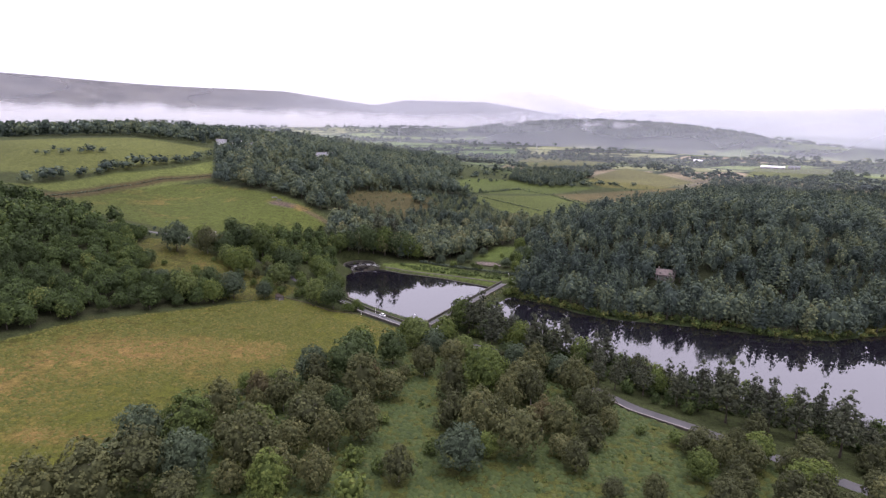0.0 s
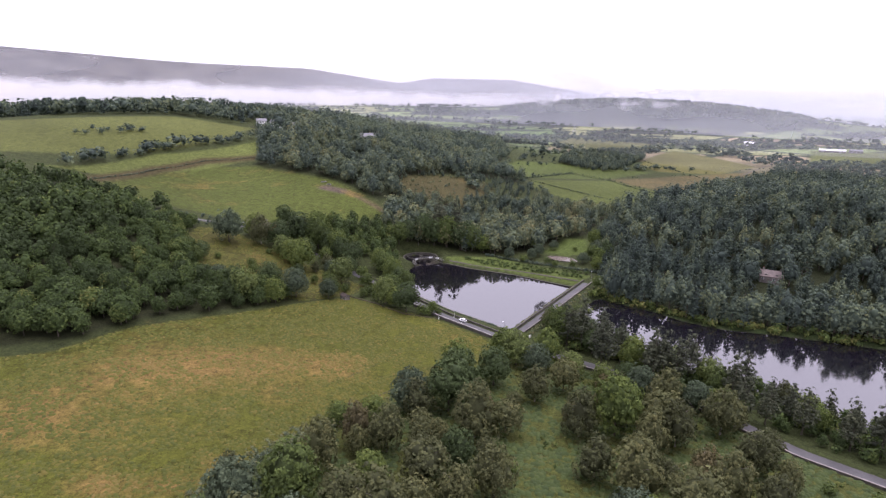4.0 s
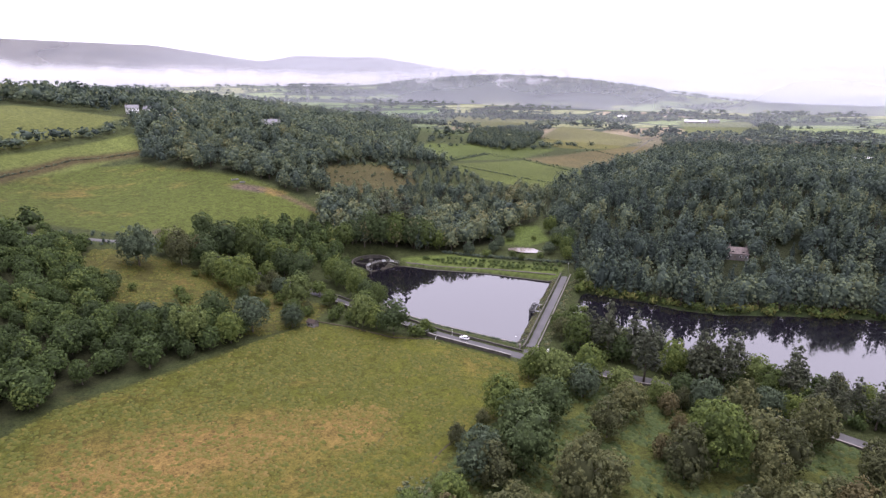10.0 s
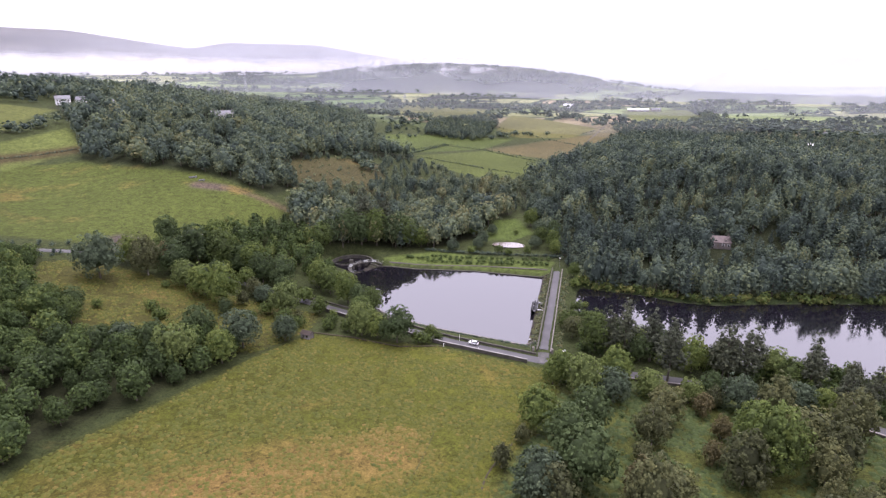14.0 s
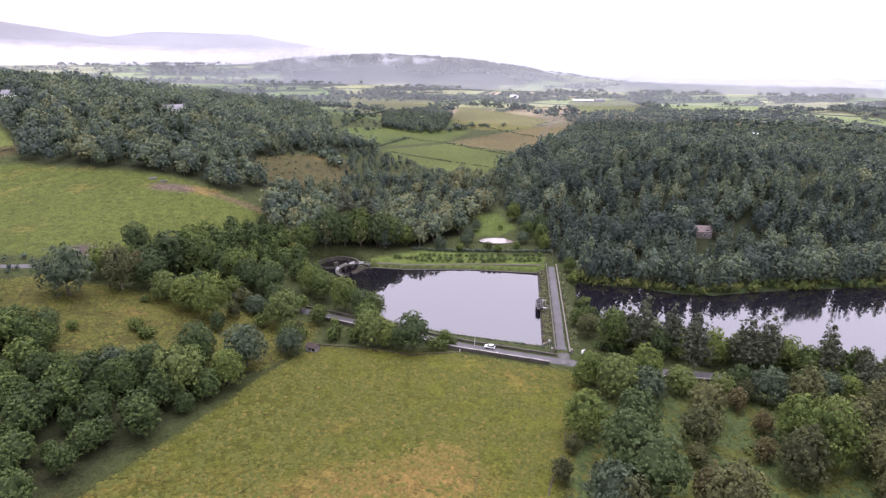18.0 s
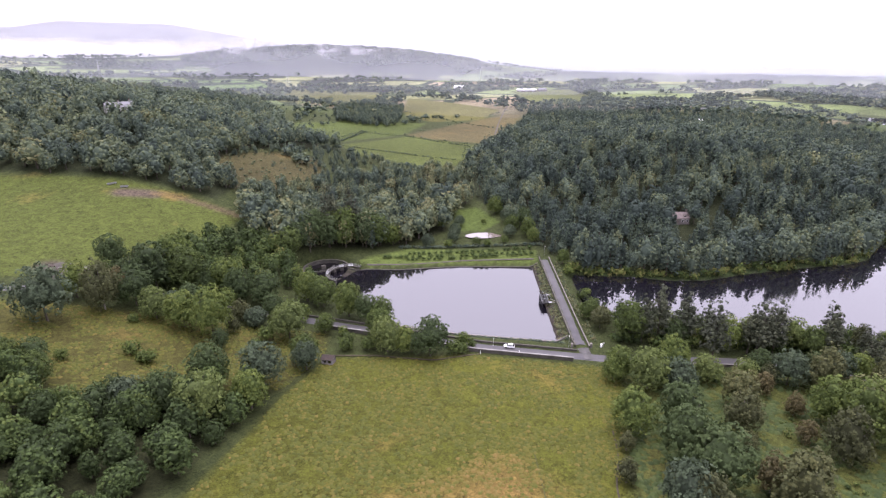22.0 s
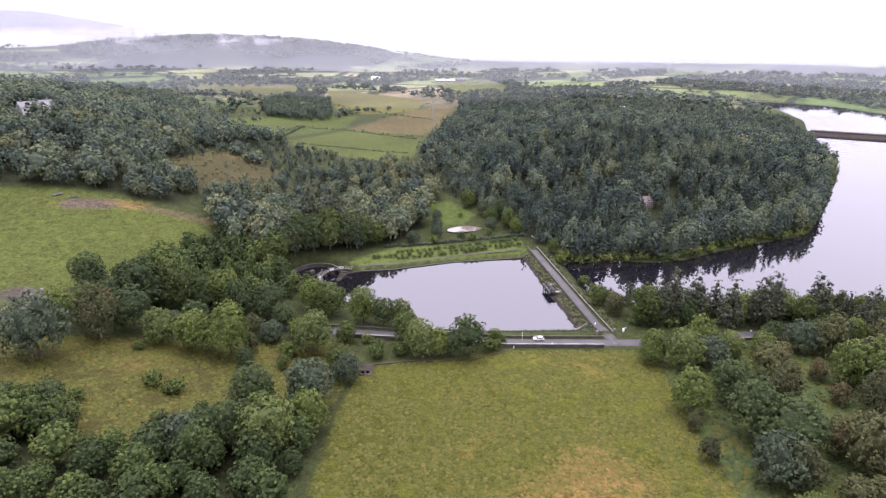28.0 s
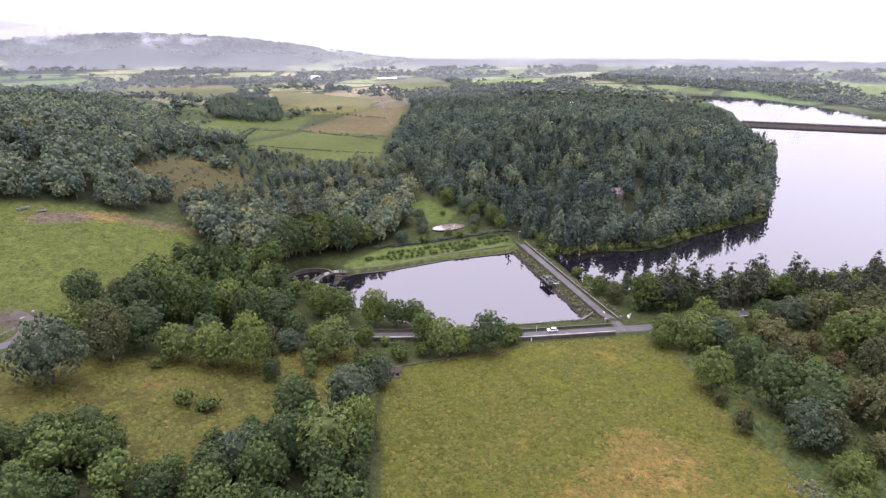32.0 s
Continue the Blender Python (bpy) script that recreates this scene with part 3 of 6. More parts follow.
def leaf_cards(r, centres, normals, size, jitter=0.7):
    """Small bent leaf clumps at the given places, facing roughly outward."""
    n = len(centres)
    nn = normals + r.normal(0, jitter, (n, 3))
    nn /= np.linalg.norm(nn, axis=1)[:, None] + 1e-9
    u = np.cross(nn, r.normal(0, 1, (n, 3)))
    u /= np.linalg.norm(u, axis=1)[:, None] + 1e-9
    w = np.cross(nn, u)
    s = (size * r.uniform(0.6, 1.35, n))[:, None]
    k = r.uniform(0.55, 1.0, (n, 4, 1))
    c = np.stack([-u - 0.5 * w, 0.35 * u - w, u + 0.45 * w, -0.3 * u + w], 1) * k
    v = centres[:, None] + c * s[:, None] * 0.62 + nn[:, None] * (r.normal(0, 0.16, (n, 4, 1)) * s[:, None])
    return v.reshape(-1, 3), np.arange(n * 4).reshape(n, 4)


def crown(r, masses, cards, size, lump, per, hang=1.0):
    """Foliage masses (x, y, z, radius, half height, fineness): a closed heart, tinted dark as shade, and round it tufts
    of leaf clumps, per to a tuft, of about width lump.
    """
    vs, fs, ts, base = [], [], [], 0
    for mx, my, mz, mr, mh, fine in masses:
        ball, faces = BALLS[fine]
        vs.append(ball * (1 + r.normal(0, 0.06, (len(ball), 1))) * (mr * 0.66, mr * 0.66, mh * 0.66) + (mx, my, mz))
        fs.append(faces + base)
        # low tint paints shade into the heart, deepening gaps between tufts
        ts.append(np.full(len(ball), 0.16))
        base += len(ball)
    count = cards // per
    m = np.array(masses)
    area = m[:, 3] * m[:, 4]
    share = np.maximum(4, np.round(2.2 * count * area / area.sum()).astype(int))
    which = np.repeat(np.arange(len(m)), share)
    step = np.concatenate([(np.arange(k) + r.uniform(0.3, 0.7, k)) / k for k in share])
    up, round_about = 1 - 1.75 * step, 2.39996 * np.concatenate([np.arange(k) for k in share]) + r.normal(0, 0.25, len(which))
    ring = np.sqrt(np.maximum(0, 1 - up ** 2))
    d = np.stack([ring * np.cos(round_about), ring * np.sin(round_about), up], -1)
    half = m[which][:, [3, 3, 4]]
    spot = m[which][:, :3] + d * half
    open_air = np.ones(len(spot), bool)
    for k, one in enumerate(m):
        open_air &= ((((spot - one[:3]) / one[[3, 3, 4]]) ** 2).sum(1) > 0.8) | (which == k)
    keep = r.permutation(np.flatnonzero(open_air))[:count]
    spot, out = spot[keep], (d / half)[keep]
    out /= np.linalg.norm(out, axis=1)[:, None]
    rad = lump * r.uniform(0.55, 1.25, (len(keep), 1))
    spot = spot + out * rad * r.uniform(-0.9, 0.55, (len(keep), 1))
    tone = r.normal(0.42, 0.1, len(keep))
    turn = r.normal(0, 0.6, (len(keep), per, 3)) + (out + (0, 0, 0.35))[:, None]
    turn /= np.linalg.norm(turn, axis=2)[:, :, None]
    place3 = spot[:, None] + turn * rad[:, None] * (0.9, 0.9, 0.72 * hang) * r.uniform(0.75, 1.1, (len(keep), per, 1))
    v, f = leaf_cards(r, place3.reshape(-1, 3), turn.reshape(-1, 3), size, 0.28)
    vs.append(v)
    fs.append(f + base)
    ts.append(np.repeat(np.repeat(tone, per) + r.normal(0, 0.07, len(keep) * per), 4))
    return np.concatenate(vs), np.concatenate(fs), np.concatenate(ts)


def tube(points, radii, sides=6):
    v, f = [], []
    for i, (p, rad) in enumerate(zip(points, radii)):
        for k in range(sides):
            a = 2 * math.pi * k / sides
            v.append((p[0] + rad * math.cos(a), p[1] + rad * math.sin(a), p[2]))
            if i:
                f.append(((i - 1) * sides + k, (i - 1) * sides + (k + 1) % sides, i * sides + (k + 1) % sides, i * sides + k))
    return np.array(v), np.array(f)


def join(pieces):
    vs, fs, base = [], [], 0
    for v, f in pieces:
        vs.append(v)
        fs.append(np.asarray(f) + base)
        base += len(v)
    return np.concatenate(vs), np.concatenate(fs)


def trunk_mesh(r, height, girth, spread, forks=4, clear=0.35):
    top = (r.normal(0, 0.02) * height, r.normal(0, 0.02) * height, height * 0.82)
    pieces = [tube([(0, 0, -0.4), (0, 0, height * 0.12), (top[0] * 0.5, top[1] * 0.5, height * 0.45), top], [girth * 1.5, girth, girth * 0.7, girth * 0.15])]
    for k in range(forks):
        a, z0 = 2.4 * k + r.uniform(0, 1), height * r.uniform(clear, 0.65)
        reach = spread * r.uniform(0.5, 0.85)
        pieces.append(tube([(0, 0, z0), (math.cos(a) * reach * 0.5, math.sin(a) * reach * 0.5, z0 + height * 0.1), (math.cos(a) * reach, math.sin(a) * reach, z0 + height * 0.22)], [girth * 0.5, girth * 0.35, girth * 0.1], 4))
    return join(pieces)


def broad_masses(r, height, width, fine):
    """An uneven dome: one large mass with lesser ones on its shoulders."""
    out = [(0, 0, height * 0.53, width * 0.34, height * 0.40, fine)]
    turn = r.uniform(0, 6.28)
    some = {5: 6, 4: 4, 3: 3}.get(fine, 2)
    for k in range(some):
        a = turn + 6.28 * k / some + r.uniform(-0.4, 0.4)
        away, size = width * r.uniform(0.17, 0.23), width * r.uniform(0.17, 0.23)
        out.append((math.cos(a) * away, math.sin(a) * away, height * r.uniform(0.36, 0.62), size, size / width * height * r.uniform(0.85, 1.15), max(1, fine - 2)))
    a = r.uniform(0, 6.28)
    out.append((math.cos(a) * width * 0.12, math.sin(a) * width * 0.12, height * 0.76, width * 0.2, height * 0.19, max(1, fine - 2)))
    return out


def birch_masses(r, height, width, fine):
    """A tall soft crown of several upright plumes."""
    out = [(0, 0, height * 0.47, width * 0.29, height * 0.40, fine)]
    turn = r.uniform(0, 6.28)
    for k in range(5 if fine > 4 else 3):
        a = turn + 2.4 * k + r.uniform(-0.3, 0.3)
        away, size = width * r.uniform(0.17, 0.27), width * r.uniform(0.15, 0.2)
        out.append((math.cos(a) * away, math.sin(a) * away, height * r.uniform(0.3, 0.58), size, height * r.uniform(0.2, 0.28), max(1, fine - 2)))
    out.append((r.normal(0, 0.03) * width, r.normal(0, 0.03) * width, height * 0.8, width * 0.14, height * 0.18, max(1, fine - 2)))
    return out


def pine_masses(r, height, width, fine):
    """Flat plates of needles on spreading branches, with gaps between."""
    out, levels = [], 8 if fine > 3 else 5
    for k in range(levels):
        t = (k + 0.5) / levels
        reach = width * 0.40 * (1.08 - t) ** 0.75 * min(1.0, 0.55 + 1.6 * t)
        for j in range(4 if t < 0.6 else 3) if k < levels - 1 else ():
            a = 2.4 * k + 6.28 * j / 4 + r.uniform(-0.5, 0.5)
            away = reach * r.uniform(0.5, 0.95)
            out.append((math.cos(a) * away, math.sin(a) * away, height * (0.22 + 0.7 * t) + r.normal(0, 0.02) * height, reach * r.uniform(0.32, 0.5), height * r.uniform(0.03, 0.055), 1))
    out.append((0, 0, height * 0.93, width * 0.08, height * 0.07, 2))
    out.append((0, 0, height * 0.66, width * 0.09, height * 0.25, 2))
    return out


def spruce_masses(r, height, width, fine):
    """A narrow spire of drooping tiers."""
    out, levels = [], 7 if fine > 3 else 5
    for k in range(levels):
        t = (k + 0.3) / levels
        out.append((r.normal(0, 0.02) * width, r.normal(0, 0.02) * width, height * (0.14 + 0.84 * t), width * (0.46 * (1 - t) + 0.03), height * 0.65 / levels, 2))
    return out


KINDS = {"broad": broad_masses, "birch": birch_masses, "pine": pine_masses, "spruce": spruce_masses}
HANG = {"broad": 1.0, "birch": 1.7, "pine": 0.8, "spruce": 0.7}


def tint_layer(me, tint):
    layer = me.attributes.new("tint", "FLOAT", "POINT")
    layer.data.foreach_set("value", np.asarray(tint, np.float32))


def make_tree(name, kind, height, width, lump, cards, size, leaf, label, seed, girth=0.22, group="", forks=4):
    """One tree: an Empty at the foot, a trunk with limbs, and a crown of leaf clumps."""
    r = np.random.default_rng(seed)
    root = tagged(new(name), label, "shrub" if "shrub" in name or "bush" in name else "tree", group)
    v, f = trunk_mesh(r, height, girth, width * (0.3 if kind == "pine" else 0.42), forks, 0.5 if kind == "pine" else 0.3)
    t = new("trunk", quads("trunk", v, f, PALE_BARK if kind == "birch" else BARK, True))
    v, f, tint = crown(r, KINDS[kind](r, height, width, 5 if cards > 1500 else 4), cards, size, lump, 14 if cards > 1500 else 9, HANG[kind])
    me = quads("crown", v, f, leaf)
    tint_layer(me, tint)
    c = new("crown", me)
    t.parent = c.parent = root
    return root


def plant(tree, x, y, scale=1.0, turn=0.0, sink=0.15, tall=1.0):
    m = Matrix.Translation((x, y, float(ground(x, y)) - sink)) @ Matrix.Rotation(turn, 4, "Z")
    one = copy_thing(tree, m)
    one.scale = (scale, scale, scale * tall)
    return one


def scatter(poly, spacing, seed, edge=0.0, jitter=0.42):
    r = np.random.default_rng(seed)
    p = np.array(poly)
    gx, gy = np.meshgrid(np.arange(p[:, 0].min(), p[:, 0].max(), spacing), np.arange(p[:, 1].min(), p[:, 1].max(), spacing * 0.87))
    gx = gx + (np.arange(gx.shape[0]) % 2 * 0.5 * spacing)[:, None]
    x, y = gx.ravel() + r.normal(0, jitter * spacing * 0.7, gx.size), gy.ravel() + r.normal(0, jitter * spacing * 0.7, gx.size)
    keep = polygon_distance(x, y, poly) < -edge
    return x[keep], y[keep]


def wood(name, x, y, forms, heights, label, seed, tint_by=None, widths=(0.85, 1.15), leaf=None):
    """Many trees too dense to count, joined into one mesh. forms: (corners, faces, tints, slots) of trees 1 m high."""
    r = np.random.default_rng(seed)
    vs, fs, ts, ss, base = [], [], [], [], 0
    z = ground(x, y)
    which = r.integers(0, len(forms), len(x))
    for i in range(len(x)):
        v, f, t, s = forms[which[i]]
        a, h = r.uniform(0, 6.28), r.uniform(*heights) * (1 + 0.3 * noise.noise(Vector((x[i] / 26, y[i] / 26, seed))))
        w = h * r.uniform(*widths)
        c, q = math.cos(a) * w, math.sin(a) * w
        out = np.empty_like(v)
        out[:, 0], out[:, 1], out[:, 2] = v[:, 0] * c - v[:, 1] * q + x[i], v[:, 0] * q + v[:, 1] * c + y[i], v[:, 2] * h + z[i] - 0.3
        shift = tint_by(x[i], y[i]) if tint_by else 0.0
        vs.append(out)
        fs.append(f + base)
        ts.append(t + r.normal(0, 0.17) + shift)
        ss.append(s)
        base += len(v)
    me = quads(name, np.concatenate(vs), np.concatenate(fs), [leaf or LEAF_WOOD_HAZED, BARK], False, np.concatenate(ss))
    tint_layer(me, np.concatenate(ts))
    return tagged(new(name, me), label, "woodland", kind="stuff")


def form(kind, width, fine, cards, size, seed, trunk=True, shift=0.0):
    """A tree 1 m high to be repeated in a wood."""
    r = np.random.default_rng(seed)
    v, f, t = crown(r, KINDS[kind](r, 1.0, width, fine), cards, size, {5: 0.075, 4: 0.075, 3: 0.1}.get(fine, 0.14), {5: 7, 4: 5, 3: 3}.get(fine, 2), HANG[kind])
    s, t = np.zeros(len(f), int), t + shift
    if trunk:
        tv, tf = tube([(0, 0, -0.03), (0, 0, 0.45), (0, 0, 0.8)], [0.022, 0.016, 0.006], 4)
        f, s = np.concatenate([f, tf + len(v)]), np.concatenate([s, np.ones(len(tf), int)])
        v, t = np.concatenate([v, tv]), np.concatenate([t, np.full(len(tv), 0.3)])
    return v, f, t, s


FINE = [form("broad", w, 5, 1150, 0.051, s) for w, s in ((0.9, 1), (1.0, 2), (0.85, 3), (0.95, 4), (0.8, 7))]
MIXED = [form("broad", w, 4, 380, 0.072, s) for w, s in ((0.8, 1), (0.9, 2), (0.7, 3), (0.85, 4))] + [form("birch", 0.62, 4, 300, 0.066, s) for s in (5, 6)]
HILL_MIX = [form("broad", 0.78, 4, 400, 0.06, s) for s in (11, 12, 13)] + [form("birch", 0.6, 4, 340, 0.055, s) for s in (14, 15, 16)] + [form("pine", 0.55, 4, 320, 0.056, 17, shift=-0.1), form("spruce", 0.4, 4, 300, 0.052, 18, shift=-0.14), form("spruce", 0.34, 4, 280, 0.05, 19, shift=-0.1), form("pine", 0.5, 4, 300, 0.056, 20, shift=-0.05)]
BACK_MIX = [form("broad", 0.85, 3, 150, 0.082, s, False) for s in (11, 12, 13)] + [form("birch", 0.62, 3, 120, 0.076, s, False) for s in (14, 15)] + [form("spruce", 0.4, 3, 110, 0.07, 18, False, -0.14)]
FAR_MIX = [form("broad", 0.95, 2, 40, 0.17, s, False) for s in (21, 22, 23)] + [form("spruce", 0.5, 2, 30, 0.15, 24, False, -0.1)]


def drift(scale, amount, seed):
    """Slow change of leaf colour over a wood."""
    return lambda px, py: amount * noise.noise(Vector((px / scale, py / scale, seed)))


def clear_of(x, y, *spots):
    keep = np.ones(len(x), bool)
    for cx, cy, rad in spots:
        keep &= np.hypot(x - cx, y - cy) > rad
    d, _ = line_distance(x, y, ROAD)
    keep &= d > 5
    keep &= polygon_distance(x, y, LAWN) > 0
    keep &= polygon_distance(x, y, BASIN) > 3
    keep &= polygon_distance(x, y, RESERVOIR) > 1.5
    return x[keep], y[keep]


COTTAGE, MANSION = (153, 364), (-146, 676)
hx, hy = clear_of(*scatter(WOOD_HILL, 8.2, 31), (*COTTAGE, 8), (147, 353, 8), (142, 344, 5))
front = np.hypot(hx - 120, hy - 320) < 190
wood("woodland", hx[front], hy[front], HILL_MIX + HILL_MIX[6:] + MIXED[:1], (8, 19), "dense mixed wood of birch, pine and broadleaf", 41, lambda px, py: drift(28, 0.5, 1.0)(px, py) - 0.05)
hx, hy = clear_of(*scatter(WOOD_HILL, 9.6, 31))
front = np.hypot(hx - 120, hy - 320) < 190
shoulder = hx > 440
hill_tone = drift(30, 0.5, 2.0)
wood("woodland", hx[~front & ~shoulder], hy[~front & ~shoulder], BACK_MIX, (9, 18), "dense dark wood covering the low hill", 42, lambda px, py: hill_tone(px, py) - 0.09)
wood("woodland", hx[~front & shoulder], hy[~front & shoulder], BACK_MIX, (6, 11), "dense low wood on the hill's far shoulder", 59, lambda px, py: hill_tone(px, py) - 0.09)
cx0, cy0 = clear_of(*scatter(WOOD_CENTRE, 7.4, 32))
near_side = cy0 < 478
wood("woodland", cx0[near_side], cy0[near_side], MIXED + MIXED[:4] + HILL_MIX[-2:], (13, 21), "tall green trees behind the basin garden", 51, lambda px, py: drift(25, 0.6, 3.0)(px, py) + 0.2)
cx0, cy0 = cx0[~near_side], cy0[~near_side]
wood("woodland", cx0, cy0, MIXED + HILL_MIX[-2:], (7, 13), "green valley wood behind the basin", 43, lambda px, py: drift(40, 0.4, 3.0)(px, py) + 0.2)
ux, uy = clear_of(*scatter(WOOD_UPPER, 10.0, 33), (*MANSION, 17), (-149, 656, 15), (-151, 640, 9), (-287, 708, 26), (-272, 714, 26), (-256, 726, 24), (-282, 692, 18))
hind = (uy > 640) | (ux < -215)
# tint shifts of these two woods are raised to paint in haze
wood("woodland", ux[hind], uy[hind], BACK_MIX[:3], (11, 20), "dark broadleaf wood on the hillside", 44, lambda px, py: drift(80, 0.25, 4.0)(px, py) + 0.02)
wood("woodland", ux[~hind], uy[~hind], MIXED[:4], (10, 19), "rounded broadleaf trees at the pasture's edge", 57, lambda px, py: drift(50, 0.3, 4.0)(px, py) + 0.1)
wx, wy = clear_of(*scatter(WOOD_LEFT, 7.8, 34))
far_side = wx < -245
ROUND_MIX = [form("broad", 0.92, 4, 220, 0.085, s, False) for s in (61, 62, 63)]
wood("woodland", wx[far_side], wy[far_side], ROUND_MIX, (8, 15), "broadleaf wood beyond the meadow", 55, lambda px, py: drift(45, 0.35, 5.0)(px, py) - 0.12, leaf=LEAF_NEAR)
wx, wy = wx[~far_side], wy[~far_side]
wood("woodland", wx, wy, FINE, (7.5, 13), "rounded broadleaf wood along the field edge", 45, lambda px, py: drift(45, 0.35, 5.0)(px, py) - 0.1, leaf=LEAF_NEAR)

# ---- single trees and shrubs ----
LEAF_GREY = foliage("grey_leaves", [(0.0, (0.046, 0.062, 0.04)), (0.5, (0.08, 0.108, 0.062)), (1.0, (0.13, 0.155, 0.085))], 0.3)
TREES = {
    "d": [make_tree("sycamore_tree", "broad", 12, 12, 1.0, 3000, 0.44, LEAF_DARK, "dark green sycamore with a dense rounded crown", s, group="field trees") for s in (51, 52, 53)],
    "g": [make_tree("ash_tree", "broad", 12.5, 12, 1.25, 3000, 0.46, LEAF_GREEN, "mid-green broadleaf tree with a lumpy crown", s, group="field trees") for s in (54, 55, 56)],
    "l": [make_tree("lime_tree", "broad", 11, 12, 1.1, 3000, 0.44, LEAF_LIME, "bright yellow-green broadleaf tree in full leaf", s, group="field trees") for s in (57, 58)],
    "w": [make_tree("willow_tree", "broad", 11, 12, 1.3, 3000, 0.46, LEAF_GREY, "grey-green willow with a spreading crown", s, group="field trees") for s in (59, 60)],
    "o": [make_tree("birch_tree", "birch" if s > 61 else "broad", 10.5 if s > 61 else 9, 9, 0.9, 2600, 0.36, LEAF_OLIVE, "olive-green birch with fine drooping twigs", s, 0.14, "birch scrub") for s in (61, 62, 63, 64)],
    "r": [make_tree("rowan_tree", "birch", 8, 7, 0.7, 1800, 0.3, LEAF_RUST, "rusty brown rowan turning colour", s, 0.12, "birch scrub") for s in (65,)],
    "p": [make_tree("pine_tree", "pine", 16, 9.5, 1.0, 1900, 0.42, LEAF_PINE, "tall dark Scots pine with a bare trunk", s, 0.24, "shore trees", 6) for s in (66, 67, 68)],
    "s": [make_tree("shrub", "broad", 4, 4.6, 0.6, 420, 0.4, LEAF_GREEN, "low green shrub in rough grass", s, 0.08, "scrub bushes", 2) for s in (69, 70)],
    "b": [make_tree("bush", "birch", 8, 6.5, 0.6, 1800, 0.3, LEAF_OLIVE, "tall brown-green bush at the field edge", s, 0.09, "scrub bushes", 2) for s in (71,)],
}
WIDTHS = {"d": 12, "g": 12, "l": 12, "w": 12, "o": 9, "r": 7, "p": 9.5, "s": 4.6, "b": 6.5}
BELT_TREES = [(-166, 424, 13, "d"), (-169, 411, 9, "g"), (-163, 408, 11, "d"), (-151, 410, 19, "d"), (-160, 390, 15, "d"), (-180, 398, 12, "g"), (-189, 379, 18, "w"), (-171, 387, 15, "o"), (-154, 378, 12, "l"), (-145, 370, 14, "g"), (-136, 361, 15, "g"), (-138, 407, 17, "g"), (-123, 402, 14, "g"), (-119, 394, 14, "d"), (-109, 387, 14, "d"), (-109, 375, 10, "d"), (-91, 383, 12, "g"), (-109, 350, 15, "l"), (-110, 328, 10, "g"), (-135, 350, 6.5, "d"), (-124, 344, 5, "g"), (-143, 324, 14, "d"), (-127, 318, 15, "w"), (-134, 305, 11, "g")]
BANK_TREES = [(-79, 361, 13, "g"), (-74, 353, 11, "d"), (-86, 375, 13, "g"), (-76, 334, 12, "g"), (-78.5, 322.5, 13, "l"), (-72.5, 318.5, 9.5, "g"), (-110.6, 323.5, 9.5, "w"), (-90, 335, 7, "s"), (-149, 301, 16, "l"), (-156, 309, 12, "d"), (-160, 315, 9, "d"), (-159, 344, 5.4, "s"), (-164, 351, 6, "s"), (-161, 345, 5, "s"), (-184, 350, 4.4, "s"), (-200, 355, 4, "s"), (-199, 346, 9, "d"), (-196, 341, 9, "g"), (-190, 344, 9, "d"), (-189, 334, 9, "g"), (-165, 401, 9, "r"), (-162, 376, 4.4, "s"), (-130, 404, 13, "d"), (-140, 416, 15, "g"), (-154, 424, 10, "o"), (-69, 347, 10, "g"), (-65.5, 311, 14.5, "d")]
ROADSIDE_TREES = [(-51, 309.5, 6, "g"), (-57, 308, 6, "s"), (-70, 318, 7, "s"), (-54, 306, 5, "s"), (-84, 328, 6, "s"), (-92, 332, 6, "s"), (-104, 337, 6, "s"), (-118, 352, 7, "s"), (-99, 366, 8, "s"), (-48, 308, 4, "s"), (-88, 345, 4.5, "s"), (-104, 342, 5, "b"), (-128, 362, 6, "b"), (36, 328, 5, "s"), (30, 318, 6, "s"), (10, 303, 6.5, "g"), (14, 297, 7, "o"), (24, 309, 4, "s"), (43, 349, 6, "s"), (47, 358, 7, "g")]
POND_TREES = [(46.4, 493.6, 9, "r"), (20, 428, 8, "w"), (14, 421, 7, "w"), (24, 410, 6, "s"), (48, 408, 8, "w"), (56, 416, 9, "g"), (62, 428, 10, "w"), (64, 446, 10, "g"), (33, 443, 7, "w"), (20, 446, 9, "g"), (40, 402, 5, "s"), (8, 416, 6, "s"), (58, 402, 9, "g"), (54, 392, 8, "g"), (-2, 424, 8, "w"), (28, 404, 5, "s"), (48, 436, 4, "s"), (66, 416, 10, "d")]
